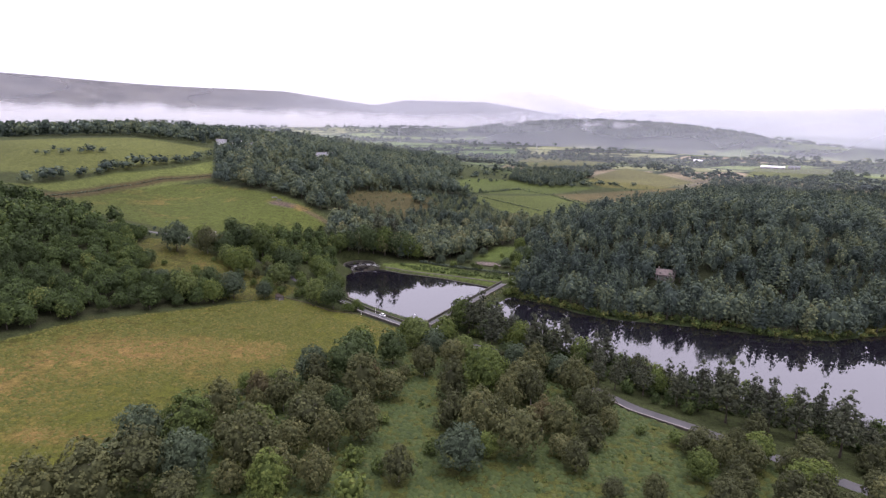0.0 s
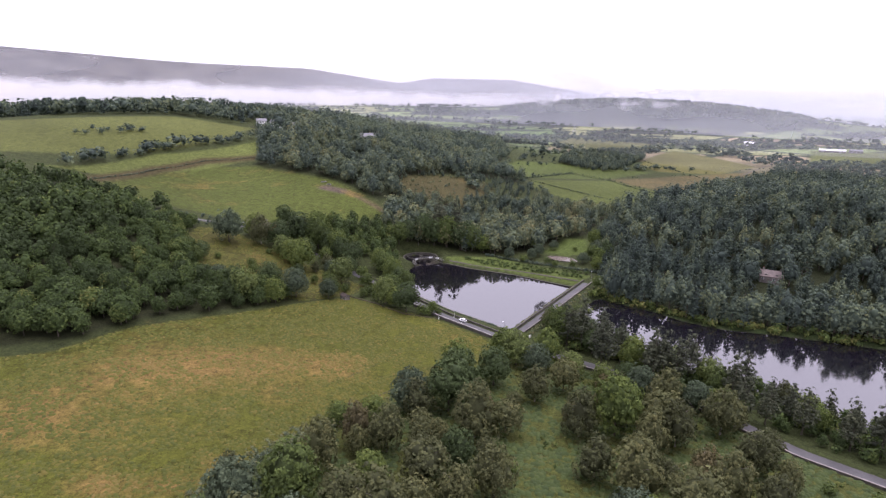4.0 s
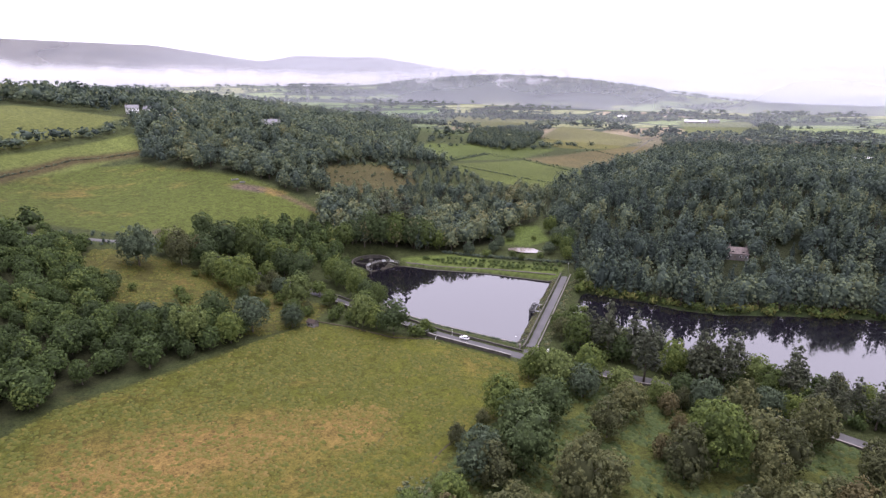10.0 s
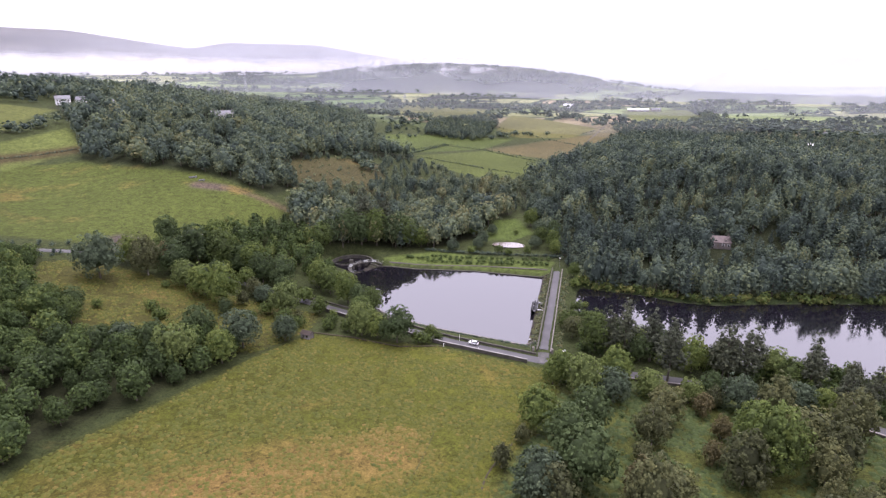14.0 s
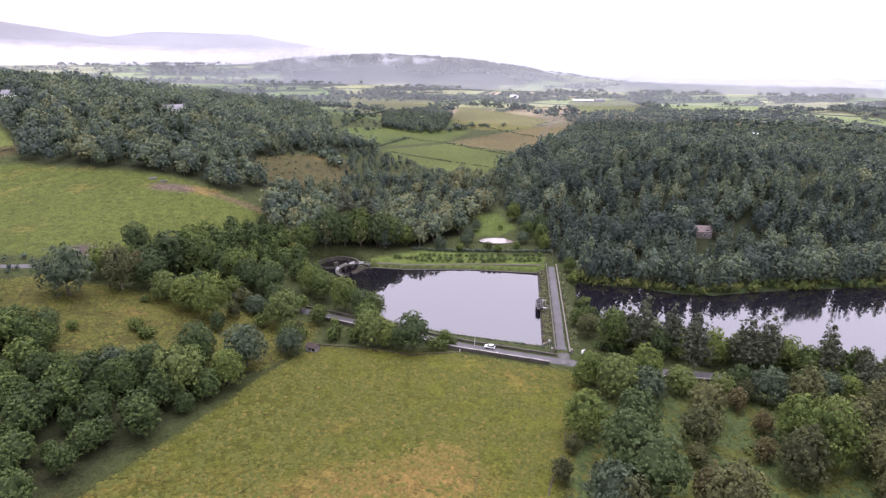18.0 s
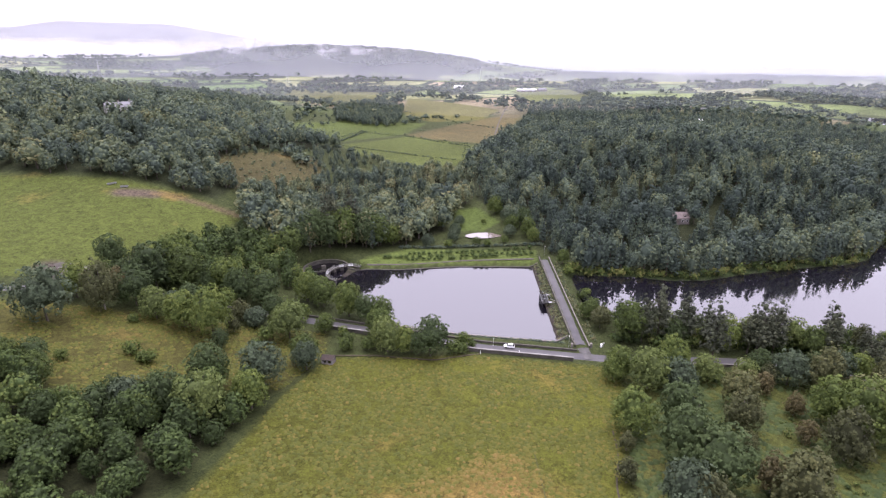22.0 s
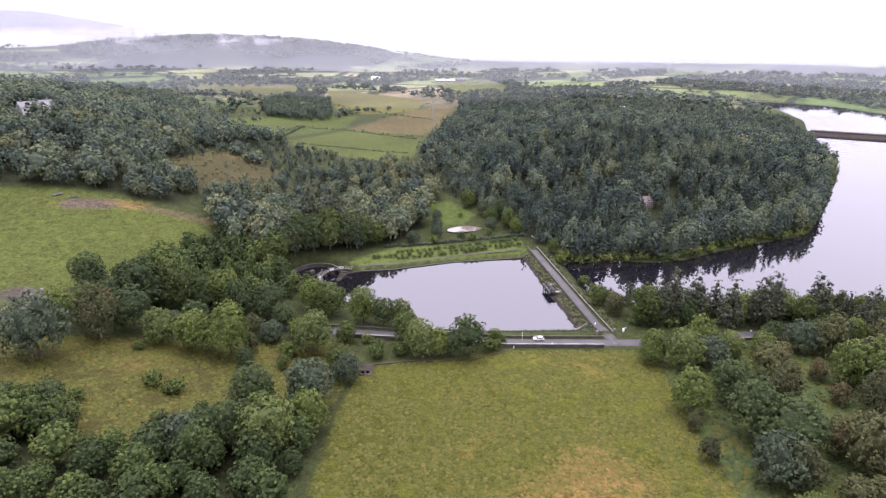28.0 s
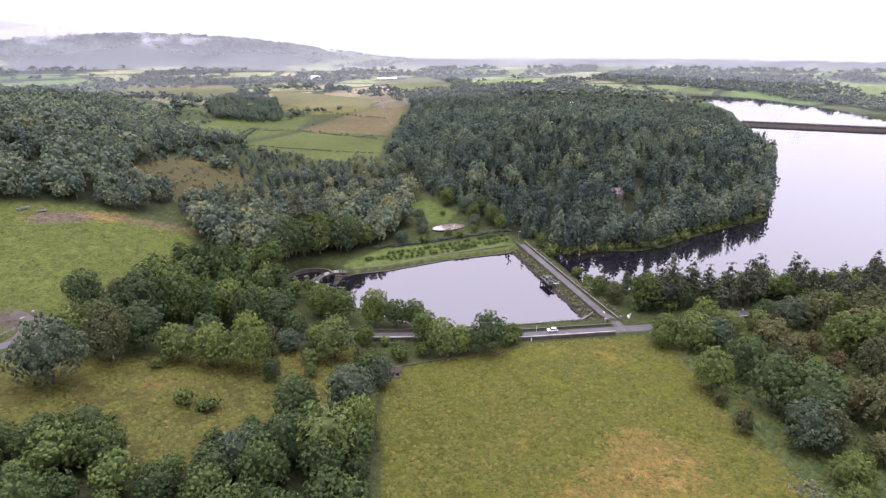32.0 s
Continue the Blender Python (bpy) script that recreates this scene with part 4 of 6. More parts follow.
RIGHT_TREES = [(-12, 251.7, 14.7, "l"), (-4, 245.2, 12.7, "w"), (-15.2, 261.8, 10.7, "g"), (-19, 261, 9, "g"), (1, 252, 13, "g"), (10.3, 244.5, 11.1, "l"), (-37.5, 237, 13.8, "g"), (-22.5, 231.2, 15, "d"), (-36.1, 219.3, 17.4, "d"), (-39.5, 208.4, 18, "d"), (-53, 207, 14.2, "w"), (-7.8, 220, 12.7, "o"), (19.5, 229.2, 7.8, "r"), (15.3, 216.6, 7.4, "r"), (3, 207, 7.5, "r"), (33.4, 228.2, 12.7, "w"), (39.5, 220, 13.9, "o"), (51.6, 221, 12.2, "w"), (16, 199, 17, "g"), (32.2, 203, 16, "o"), (-45.4, 231.8, 5.4, "b"), (-56.2, 222.5, 6.7, "b"), (-16.2, 213.5, 6.6, "o"), (-27.4, 200.5, 10.3, "r"), (21, 237, 9, "l"), (30, 236.5, 8, "g"), (27, 232, 7, "o"), (46, 226, 9, "d"), (57, 216, 9, "g"), (60, 209, 9, "o")]
SCRUB_TREES = [(-80.7, 128.7, 17, "o"), (-89, 146.3, 14, "w"), (-77.1, 151.3, 15.9, "g"), (-70.8, 134, 14.5, "w"), (-53.6, 140.6, 17, "o"), (-63.8, 150, 13.5, "o"), (-74.7, 168.4, 12.8, "o"), (-44.5, 136.1, 10.6, "o"), (-34.6, 134.3, 11.2, "o"), (-44.2, 164.4, 15, "o"), (-35.8, 155, 11.5, "o"), (-57.2, 180, 13.1, "o"), (-45.4, 126.7, 11.8, "g"), (-30.6, 191.5, 15.6, "o"), (-20.3, 196.2, 12.5, "o"), (-26.1, 161.7, 13.7, "o"), (-35.7, 173.1, 11.4, "d"), (-50.3, 202.8, 13.1, "o"), (5.6, 146.6, 15.3, "w"), (24.2, 155.2, 16.1, "o"), (-12.3, 139.5, 10.5, "b"), (3.8, 197.1, 13.6, "o"), (12.9, 166.5, 15.9, "o"), (3.5, 173.8, 12.3, "o"), (20.2, 208.2, 15.5, "g"), (4.3, 229.1, 12.9, "o"), (34.4, 194.7, 13.7, "o"), (25.2, 190.4, 12.3, "o"), (39.7, 167.8, 12.3, "o"), (40.8, 148.3, 9.4, "o"), (52.8, 181.4, 13.2, "o"), (34.9, 173, 11.5, "r"), (-24.2, 128.4, 10, "s"), (-26.6, 147.3, 7.4, "s"), (47.5, 133.3, 7.1, "o"), (59, 132.9, 8.1, "o"), (-88.4, 120, 17, "o"), (-97.5, 115, 14.4, "o")]
SHORE_PINES = [(66.8, 216.7, 9.2, "p"), (73.3, 214, 8.7, "p"), (83.5, 209.3, 9.7, "p"), (93.7, 200.2, 9.5, "p"), (100.8, 196.5, 12, "p"), (106.7, 187.1, 14.1, "p"), (115.4, 187, 11.5, "p"), (119.2, 181.1, 12.3, "p"), (126.8, 176.9, 11.8, "p"), (133.1, 163.8, 13.4, "p"), (141.5, 162.9, 8.8, "p"), (52.8, 244, 11.1, "p"), (44.2, 249.2, 11.2, "p"), (23.8, 251.2, 13.9, "p")]
SHORE_TREES = [(8, 293, 9, "o"), (11, 280, 15, "g"), (20, 273, 14, "p"), (28, 267, 14, "p"), (35, 262, 11, "p"), (54, 254, 11, "g"), (44, 246, 13, "p"), (66, 236, 11, "g"), (69, 231, 11, "p"), (80, 224, 8, "p"), (84, 218, 9, "p"), (90, 212, 9, "g"), (98, 207, 9, "p"), (53, 204, 15, "o"), (66, 243, 12, "l"), (49, 248, 12, "p"), (24, 268, 11, "d"), (38, 255, 12, "g"), (14, 276, 12, "p"), (59, 247, 13, "p"), (75, 235, 12, "p"), (17, 284, 10, "g"), (30, 237, 10, "d")]
POOL_TREES = [(-58, 443, 17, "d"), (-48, 442, 17, "g"), (-38, 440, 18, "d"), (-66, 445, 17, "d"), (-29, 438, 16, "g"), (-42, 448, 18, "p"), (-54, 450, 18, "p"), (-33, 445, 17, "d"), (-54, 447, 15, "g"), (-78, 441, 14, "d"), (-20, 436, 11, "g"), (-84, 434, 14, "g")]
placed = []
for spots in (BELT_TREES, BANK_TREES, ROADSIDE_TREES, POND_TREES, RIGHT_TREES, SCRUB_TREES, SHORE_PINES, SHORE_TREES, POOL_TREES):
    for px, py, wide, kind in spots:
        tree = TREES[kind][int(rng.integers(len(TREES[kind])))]
        plant(tree, px, py, wide * (1.1 if py > 290 else 1.03) / WIDTHS[kind], rng.uniform(0, 6.28), tall=rng.uniform(1.0, 1.25) if kind in "dglw" else rng.uniform(0.92, 1.1))
        placed.append((px, py, wide * 0.4))

BIRCH_WEST = [(-103, 120), (-100, 158), (-92, 167), (-84, 189), (-72, 203), (-56, 198), (-38, 206), (-16, 210), (-13, 198), (-20, 175), (-33, 158), (-28, 122)]
BIRCH_EAST = [(2, 212), (22, 222), (44, 218), (62, 206), (64, 182), (52, 157), (37, 143), (20, 148), (4, 164), (0, 190)]
BIRCH_SOUTH = [(76, 164), (98, 173), (124, 177), (150, 162), (150, 110), (68, 112)]
SHORE_STRIP = [(34, 268), (46, 264), (60, 250), (90, 230), (112, 211), (148, 190), (190, 130), (175, 125), (150, 160), (118, 192), (88, 212), (60, 240)]


OPEN_BRACKEN = [(-6, 248), (6, 246), (18, 236), (64, 209), (30, 203), (12, 195), (2, 207), (-6, 211), (-7, 226), (-8, 233)]
OPEN_EDGE = [(-38, 236), (-33, 230), (-44, 222), (-46, 210), (-56, 204), (-70, 214)]


def grove(poly, spacing, seed, palette, wide, gap=0.0, tall=(0.85, 1.1)):
    r = np.random.default_rng(seed)
    for px, py in zip(*scatter(poly, spacing, seed)):
        if line_distance(px, py, ROAD)[0] < 5.5 or polygon_distance(px, py, OPEN_BRACKEN) < 1 or polygon_distance(px, py, OPEN_EDGE) < 2:
            continue
        if any((px - qx) ** 2 + (py - qy) ** 2 < (rad + 2.8) ** 2 for qx, qy, rad in placed) or r.random() < gap:
            continue
        kind = palette[int(r.integers(len(palette)))]
        size = r.uniform(*wide)
        plant(TREES[kind][int(r.integers(len(TREES[kind])))], float(px), float(py), size / WIDTHS[kind], r.uniform(0, 6.28), tall=r.uniform(*tall))
        placed.append((float(px), float(py), size * 0.35))


grove(BIRCH_WEST, 8.2, 81, "ooooooooogdgr", (7.5, 12), 0.4)
grove(BIRCH_EAST, 8.0, 82, "oooooooogooor", (7.5, 12), 0.3)
grove(BIRCH_SOUTH, 8.0, 83, "ooooog", (8, 12), 0.05)
grove(SHORE_STRIP, 6.0, 84, "pppppgop", (6.5, 9.5), 0.05, (1.05, 1.35))
grove(SHORE_STRIP, 5.0, 90, "sgosb", (4, 7.5), 0.15)
grove([(0, 281), (10, 296), (22, 302), (44, 270), (36, 258), (12, 271)], 5.5, 91, "gpdogg", (7, 11), 0.1)
grove([(-18, 200), (0, 222), (-2, 165), (10, 140), (-20, 120), (-30, 150)], 13, 85, "ossb", (4, 8), 0.4)
grove([(60, 182), (66, 200), (92, 176), (80, 150)], 10, 86, "ssobg", (4, 8), 0.4)
grove([(-190, 400), (-165, 430), (-130, 414), (-100, 397), (-84, 377), (-72, 354), (-80, 340), (-100, 354), (-125, 364), (-150, 374), (-178, 387)], 8.5, 87, "ggdlwgo", (8, 13), 0.05)
grove([(0, 289), (14, 292), (22, 308), (32, 322), (28, 327), (14, 308)], 5.5, 88, "gsodsg", (5, 8), 0.1)
grove([(-128, 316), (-146, 322), (-170, 318), (-190, 330), (-205, 345), (-214, 360), (-196, 330), (-165, 300), (-140, 300)], 9, 89, "gdgw", (8, 13), 0.1)
for kinds in TREES.values():
    for tree in kinds:
        for child in list(tree.children):
            bpy.data.objects.remove(child)
        bpy.data.objects.remove(tree)

# ---- woods that nobody could count ----
def row_of(line, step, sideways, skip, seed):
    r = np.random.default_rng(seed)
    xs0, ys0 = [], []
    for (ax, ay), (bx, by) in zip(line, line[1:]):
        size = math.hypot(bx - ax, by - ay)
        for k in range(int(size / step) + 1):
            if r.random() < skip:
                continue
            u = (k + r.random()) * step / size
            xs0.append(ax + (bx - ax) * u + r.normal(0, sideways))
            ys0.append(ay + (by - ay) * u + r.normal(0, sideways))
    return np.array(xs0), np.array(ys0)


near_edge = [(20, 312), (31, 297), (45, 276), (62, 258), (92, 238), (114, 219), (150, 200), (200, 130)]
ex, ey = [], []
for (ax, ay), (bx, by) in zip(near_edge, near_edge[1:]):
    size = math.hypot(bx - ax, by - ay)
    for k in range(int(size / 2.2)):
        u, away = (k + rng.random()) * 2.2 / size, rng.uniform(2.0, 8.0)
        ex.append(ax + (bx - ax) * u + away * (by - ay) / size)
        ey.append(ay + (by - ay) * u - away * (bx - ax) / size)
ex, ey = np.array(ex), np.array(ey)
dry = (polygon_distance(ex, ey, RESERVOIR) > 1.2) & (line_distance(ex, ey, ROAD)[0] > 7)
wood("waterside_bushes", ex[dry], ey[dry], MIXED, (3.5, 9.0), "leafy bushes and small trees along the reservoir", 53, drift(20, 0.4, 12.0), leaf=LEAF_NEAR)
# rough yellowish growth on the causeway banks
sx, sy = row_of([(-7, 289), (40, 364)], 0.28, 0.0, 0.0, 15)
side = rng.choice([-1, 1], len(sx), p=[0.35, 0.65])
off = rng.uniform(3.9, 6.9, len(sx)) * side
sx, sy = sx - off * 0.846, sy + off * 0.533
wood("bank_growth", sx, sy, [form("broad", 1.5, 1, 30, 0.3, s, False) for s in (31, 32)], (0.6, 1.5), "yellow-green rough growth on the causeway bank", 54, lambda px, py: 0.5)
rx1, ry1 = row_of([(-9, 293.5), (-42, 321.5), (-60, 341)], 0.3, 1.5, 0.0, 17)
dry_bank = (polygon_distance(rx1, ry1, BASIN) > -0.6) & (line_distance(rx1, ry1, ROAD)[0] > 4.5)
wood("bank_growth", rx1[dry_bank], ry1[dry_bank], [form("broad", 1.5, 1, 30, 0.3, s, False) for s in (35, 36)], (0.5, 1.3), "dull green reeds and rank grass at the basin edge", 78, lambda px, py: 0.1)
BELT_WOOD = [(-150, 438), (-120, 450), (-98, 456), (-84, 442), (-81, 420), (-80, 400), (-86, 388), (-105, 402), (-130, 412), (-148, 426)]
bx0, by0 = clear_of(*scatter(BELT_WOOD, 7.0, 35), (*WELL, 16))
wood("woodland", bx0, by0, MIXED, (9, 13), "leafy trees between the lane and the round pool", 46, drift(30, 0.4, 6.0), leaf=LEAF_NEAR)
NORTH_WOOD = [(-700, 560), (-480, 640), (-392, 716), (-300, 704), (-270, 750), (-110, 930), (-300, 1050), (-700, 900)]
nx0, ny0 = clear_of(*scatter(NORTH_WOOD, 13, 36), (-287, 712, 24), (-272, 716, 22), (-256, 728, 20))
wood("woodland", nx0, ny0, FAR_MIX, (12, 20), "distant tree belt beyond the pastures", 47, drift(90, 0.25, 7.0))
kx, ky = scatter(COPSE, 8, 37)
wood("woodland", kx, ky, HILL_MIX[:5], (9, 13), "small dark copse between the valley fields", 48)
# a low leafy fringe where the wood meets the water
edge = RESERVOIR[RESERVOIR.index((410, 313)):-1]
fx, fy = [], []
for (ax, ay), (bx, by) in zip(edge, edge[1:]):
    for k in range(int(math.hypot(bx - ax, by - ay) / 1.9)):
        u = (k + rng.random()) * 1.9 / math.hypot(bx - ax, by - ay)
        fx.append(ax + (bx - ax) * u + rng.normal(0, 0.8) - 0.2)
        fy.append(ay + (by - ay) * u + rng.uniform(0.4, 6.5))
LOW_MIX = [form("broad", 1.3, 2, 60, 0.2, s, False) for s in (26, 27)]
wood("waterside_bushes", np.array(fx), np.array(fy), LOW_MIX, (2.0, 5.0), "bright low bushes along the wooded shore", 49, lambda px, py: drift(14, 0.3, 21.0)(px, py) + 0.4, leaf=LEAF_NEAR)
# tall trees close to the wooded shore
tx0, ty0 = [], []
for (ax, ay), (bx, by) in zip(edge, edge[1:]):
    size = math.hypot(bx - ax, by - ay)
    for k in range(int(size / 3.2)):
        u = (k + rng.random()) * 3.2 / size
        away = rng.uniform(2.5, 11.0)
        tx0.append(ax + (bx - ax) * u + away * (by - ay) / size)
        ty0.append(ay + (by - ay) * u - away * (bx - ax) / size)
wood("woodland", np.array(tx0), np.array(ty0), HILL_MIX + HILL_MIX[6:], (12, 21), "tall mixed trees close along the reservoir shore", 52, drift(40, 0.35, 11.0))
# young trees round the bracken clearing
yx, yy = scatter([(-112, 540), (-70, 602), (-20, 640), (30, 640), (60, 590), (0, 562), (-34, 530), (-92, 514)], 8.5, 38)
out = polygon_distance(yx, yy, CLEARING) > -9
bx1, by1 = scatter(CLEARING, 4.2, 40, jitter=0.8)
some = np.random.default_rng(41).random(len(bx1)) < 0.4
bx1, by1 = bx1[some], by1[some]
wood("bracken_bushes", bx1, by1, LOW_MIX, (0.8, 2.4), "rusty bracken and low bushes in the clearing", 58, lambda px, py: drift(15, 0.5, 16.0)(px, py) + 0.3)
wood("young_trees", yx[out], yy[out], HILL_MIX[3:6], (5, 9), "young birches round the bracken clearing", 50, drift(30, 0.3, 8.0))


HEDGES_WEST = [(1, [(-350, 455), (-343, 510), (-332, 554), (-318, 579), (-270, 640)], 7, 2, 0.35, (8, 12)),
    (2, [(-322, 446), (-308, 515), (-287, 561), (-248, 587)], 1.5, 0.4, 0.05, (0.9, 1.7)),
    (28, [(1030, 770), (1060, 650), (1062, 545), (1040, 460), (990, 375), (935, 300), (850, 230)], 5, 9, 0.05, (8, 13)),
    (29, [(1040, 760), (1075, 640), (1060, 500), (1000, 400), (940, 310)], 7, 14, 0.1, (9, 14)),
    (26, [(-335, 396), (-250, 397), (-204, 403)], 3, 1.5, 0.15, (2, 5)),
    (27, [(-320, 406), (-250, 408), (-206, 415)], 4, 1.5, 0.3, (2, 4))]
HEDGES_NORTH = [(3, [(-410, 533), (-390, 546), (-378, 590), (-360, 600)], 7, 6, 0.3, (5, 8)),
    (4, [(-12, 607), (59, 723), (106, 776), (145, 748), (187, 640)], 4, 0.8, 0.35, (1.0, 2.4)),
    (5, [(37, 677), (80, 640), (124, 593)], 1.8, 0.4, 0.05, (1.0, 2.0)),
    (13, [(-2, 638), (56, 707), (112, 774)], 2, 0.5, 0.08, (1.2, 2.8)),
    (14, [(106, 762), (144, 735), (173, 642)], 1.8, 0.4, 0.05, (1.0, 2.2)),
    (15, [(-50, 659), (-28, 624), (-27, 587)], 6, 4, 0.2, (6, 11))]
HEDGES_VALLEY = [(16, [(186, 830), (242, 869), (290, 871)], 7, 5, 0.2, (5, 10)),
    (17, [(181, 1091), (260, 1092), (340, 1206)], 9, 5, 0.25, (6, 11)),
    (18, [(532, 866), (655, 889), (774, 1079)], 7, 4, 0.2, (6, 12)),
    (19, [(1082, 841), (1208, 703)], 9, 6, 0.2, (8, 13)),
    (20, [(42, 952), (101, 862), (31, 789)], 5, 14, 0.2, (2, 6)),
    (21, [(40, 1490), (200, 1480), (420, 1430), (560, 1310)], 5, 26, 0.1, (10, 16))]
HEDGES_BROW = [(22, [(-120, 990), (60, 1090), (150, 1010)], 6, 14, 0.2, (9, 14)),
    (23, [(420, 905), (520, 880), (640, 800), (760, 700)], 8, 14, 0.15, (9, 14)),
    (24, [(800, 520), (960, 720), (1100, 860)], 10, 10, 0.2, (8, 13)),
    (25, [(560, 1300), (800, 1280), (1050, 1300)], 10, 12, 0.2, (8, 13)),
    (6, [(291, 752), (280, 850), (255, 978)], 5, 1, 0.35, (1.2, 2.6)),
    (7, [(40, 820), (100, 930), (182, 1040), (300, 1100)], 7, 4, 0.2, (4, 8))]
HEDGES_FAR = [(8, [(145, 748), (274, 827), (420, 900)], 6, 1, 0.4, (1.2, 2.6)),
    (9, [(430, 860), (520, 900), (600, 900), (720, 980), (880, 1230)], 9, 5, 0.15, (7, 12)),
    (10, [(397, 1212), (500, 1240), (640, 1300), (704, 1255)], 10, 8, 0.2, (8, 14)),
    (11, [(160, 1046), (262, 1010), (340, 1158), (420, 1403)], 10, 5, 0.4, (5, 9)),
    (12, [(50, 705), (20, 690), (35, 640), (60, 590), (100, 560)], 5, 3, 0.3, (3, 7))]
for seed, line, step, side, skip, tall in HEDGES_WEST + HEDGES_NORTH + HEDGES_VALLEY + HEDGES_BROW + HEDGES_FAR:
    qx, qy = row_of(line, step, side, skip, seed)
    wood("hedgerow", qx, qy, FAR_MIX[:3] if tall[1] > 3 else LOW_MIX, tall, "dark straggling hedge along a field edge", 60 + seed, widths=(1.1, 1.7) if tall[1] > 5 else (0.85, 1.15))

# tall pale rushes and rank grass along the meadow's scrub side
gx1, gy1 = row_of([(-70, 206), (-76, 196), (-88, 180), (-101, 152), (-106, 120)], 0.12, 2.2, 0.0, 16)
wood("rank_grass", gx1, gy1, [form("broad", 1.6, 1, 22, 0.36, s, False) for s in (33, 34)], (0.5, 1.3), "rank straw-coloured grass along the meadow edge", 77, lambda px, py: drift(6, 0.4, 13.0)(px, py) + 0.4)
# far country: tree belts and plantations in the hazy distance
fr = np.random.default_rng(91)
far_x, far_y = [], []
for _ in range(60000):
    rad, bearing = fr.uniform(900, 4300), fr.uniform(-62, 100)
    px, py = rad * math.sin(math.radians(bearing)), rad * math.cos(math.radians(bearing))
    belt = wooded_belt(px, py)
    ridge = math.exp(-((px - 640) / 560) ** 2 - ((py - 2400) / 420) ** 2)
    if belt > 0.06 and ridge < 0.25 and (rad < 3000 or bearing > 18):
        far_x.append(px)
        far_y.append(py)
far_x, far_y = np.array(far_x), np.array(far_y)
open_land = np.ones(len(far_x), bool)
for poly in (RESERVOIR, TOP_VALLEY_FIELD, EAST_FIELD, BROW_FIELD, STUBBLE_FIELD, VALLEY_FIELD_HIGH, TOP_FIELD, WOOD_HILL, WOOD_UPPER):
    open_land &= polygon_distance(far_x, far_y, poly) > 8
far_x, far_y = far_x[open_land][:8500], far_y[open_land][:8500]
BLOB_MIX = [form("broad", 1.3, 1, 8, 0.3, s, False) for s in (28, 29, 30)]
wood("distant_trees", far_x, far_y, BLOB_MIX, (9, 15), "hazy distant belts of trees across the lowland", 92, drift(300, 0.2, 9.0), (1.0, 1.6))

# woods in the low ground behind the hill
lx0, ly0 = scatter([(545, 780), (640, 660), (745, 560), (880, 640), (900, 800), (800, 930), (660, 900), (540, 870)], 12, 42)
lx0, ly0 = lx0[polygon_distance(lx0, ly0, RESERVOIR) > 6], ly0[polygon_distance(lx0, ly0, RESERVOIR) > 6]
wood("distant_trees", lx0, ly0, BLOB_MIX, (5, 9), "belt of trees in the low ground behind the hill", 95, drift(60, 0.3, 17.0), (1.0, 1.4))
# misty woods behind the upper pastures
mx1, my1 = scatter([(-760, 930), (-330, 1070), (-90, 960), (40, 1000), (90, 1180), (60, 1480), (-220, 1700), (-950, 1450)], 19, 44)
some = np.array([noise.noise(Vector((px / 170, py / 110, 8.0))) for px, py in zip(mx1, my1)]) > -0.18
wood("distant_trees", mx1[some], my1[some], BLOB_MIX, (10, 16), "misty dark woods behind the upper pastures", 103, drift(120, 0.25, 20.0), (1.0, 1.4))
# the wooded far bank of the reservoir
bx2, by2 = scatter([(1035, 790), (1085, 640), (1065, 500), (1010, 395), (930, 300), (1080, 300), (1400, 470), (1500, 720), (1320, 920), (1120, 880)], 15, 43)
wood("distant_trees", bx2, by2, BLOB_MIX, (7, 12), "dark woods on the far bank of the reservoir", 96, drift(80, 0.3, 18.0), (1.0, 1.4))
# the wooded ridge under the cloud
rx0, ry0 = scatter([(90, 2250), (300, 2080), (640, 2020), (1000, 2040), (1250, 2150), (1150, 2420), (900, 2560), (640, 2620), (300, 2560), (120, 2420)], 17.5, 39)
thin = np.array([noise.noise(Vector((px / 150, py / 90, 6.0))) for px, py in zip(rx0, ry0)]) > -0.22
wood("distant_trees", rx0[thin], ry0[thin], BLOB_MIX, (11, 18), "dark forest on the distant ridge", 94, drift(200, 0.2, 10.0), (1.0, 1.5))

VERGE = [(0, 277), (34, 258), (56, 238), (80, 206), (98, 188), (108, 198), (84, 224), (58, 250), (32, 275), (14, 292)]
# undergrowth below the shore pines
gx2, gy2 = scatter(VERGE, 5.2, 98)
clear = (line_distance(gx2, gy2, ROAD)[0] > 7.5) & (np.random.default_rng(99).random(len(gx2)) > 0.25)
wood("roadside_bushes", gx2[clear], gy2[clear], MIXED[:4] + LOW_MIX, (2.5, 7.0), "mixed bushes between the road and the reservoir", 98, drift(16, 0.5, 15.0), leaf=LEAF_NEAR)
vx, vy = scatter(SHORE_STRIP, 3.4, 96)
off_road = (line_distance(vx, vy, ROAD)[0] > 8) & (polygon_distance(vx, vy, RESERVOIR) > 0.6)
wood("undergrowth", vx[off_road], vy[off_road], LOW_MIX, (1.6, 4.4), "tangled green undergrowth below the shore pines", 97, drift(14, 0.5, 14.0), leaf=LEAF_NEAR)

# knee-high bramble and bracken mounds between the birches
mx0, my0 = scatter(SCRUB_EAST, 3.6, 101, jitter=0.8)
mound = np.array([noise.noise(Vector((px / 11, py / 11, 7.0))) + 0.5 * noise.noise(Vector((px / 4, py / 4, 3.0))) for px, py in zip(mx0, my0)]) > 0.12
mound &= (line_distance(mx0, my0, ROAD)[0] > 6) & (my0 > 105)
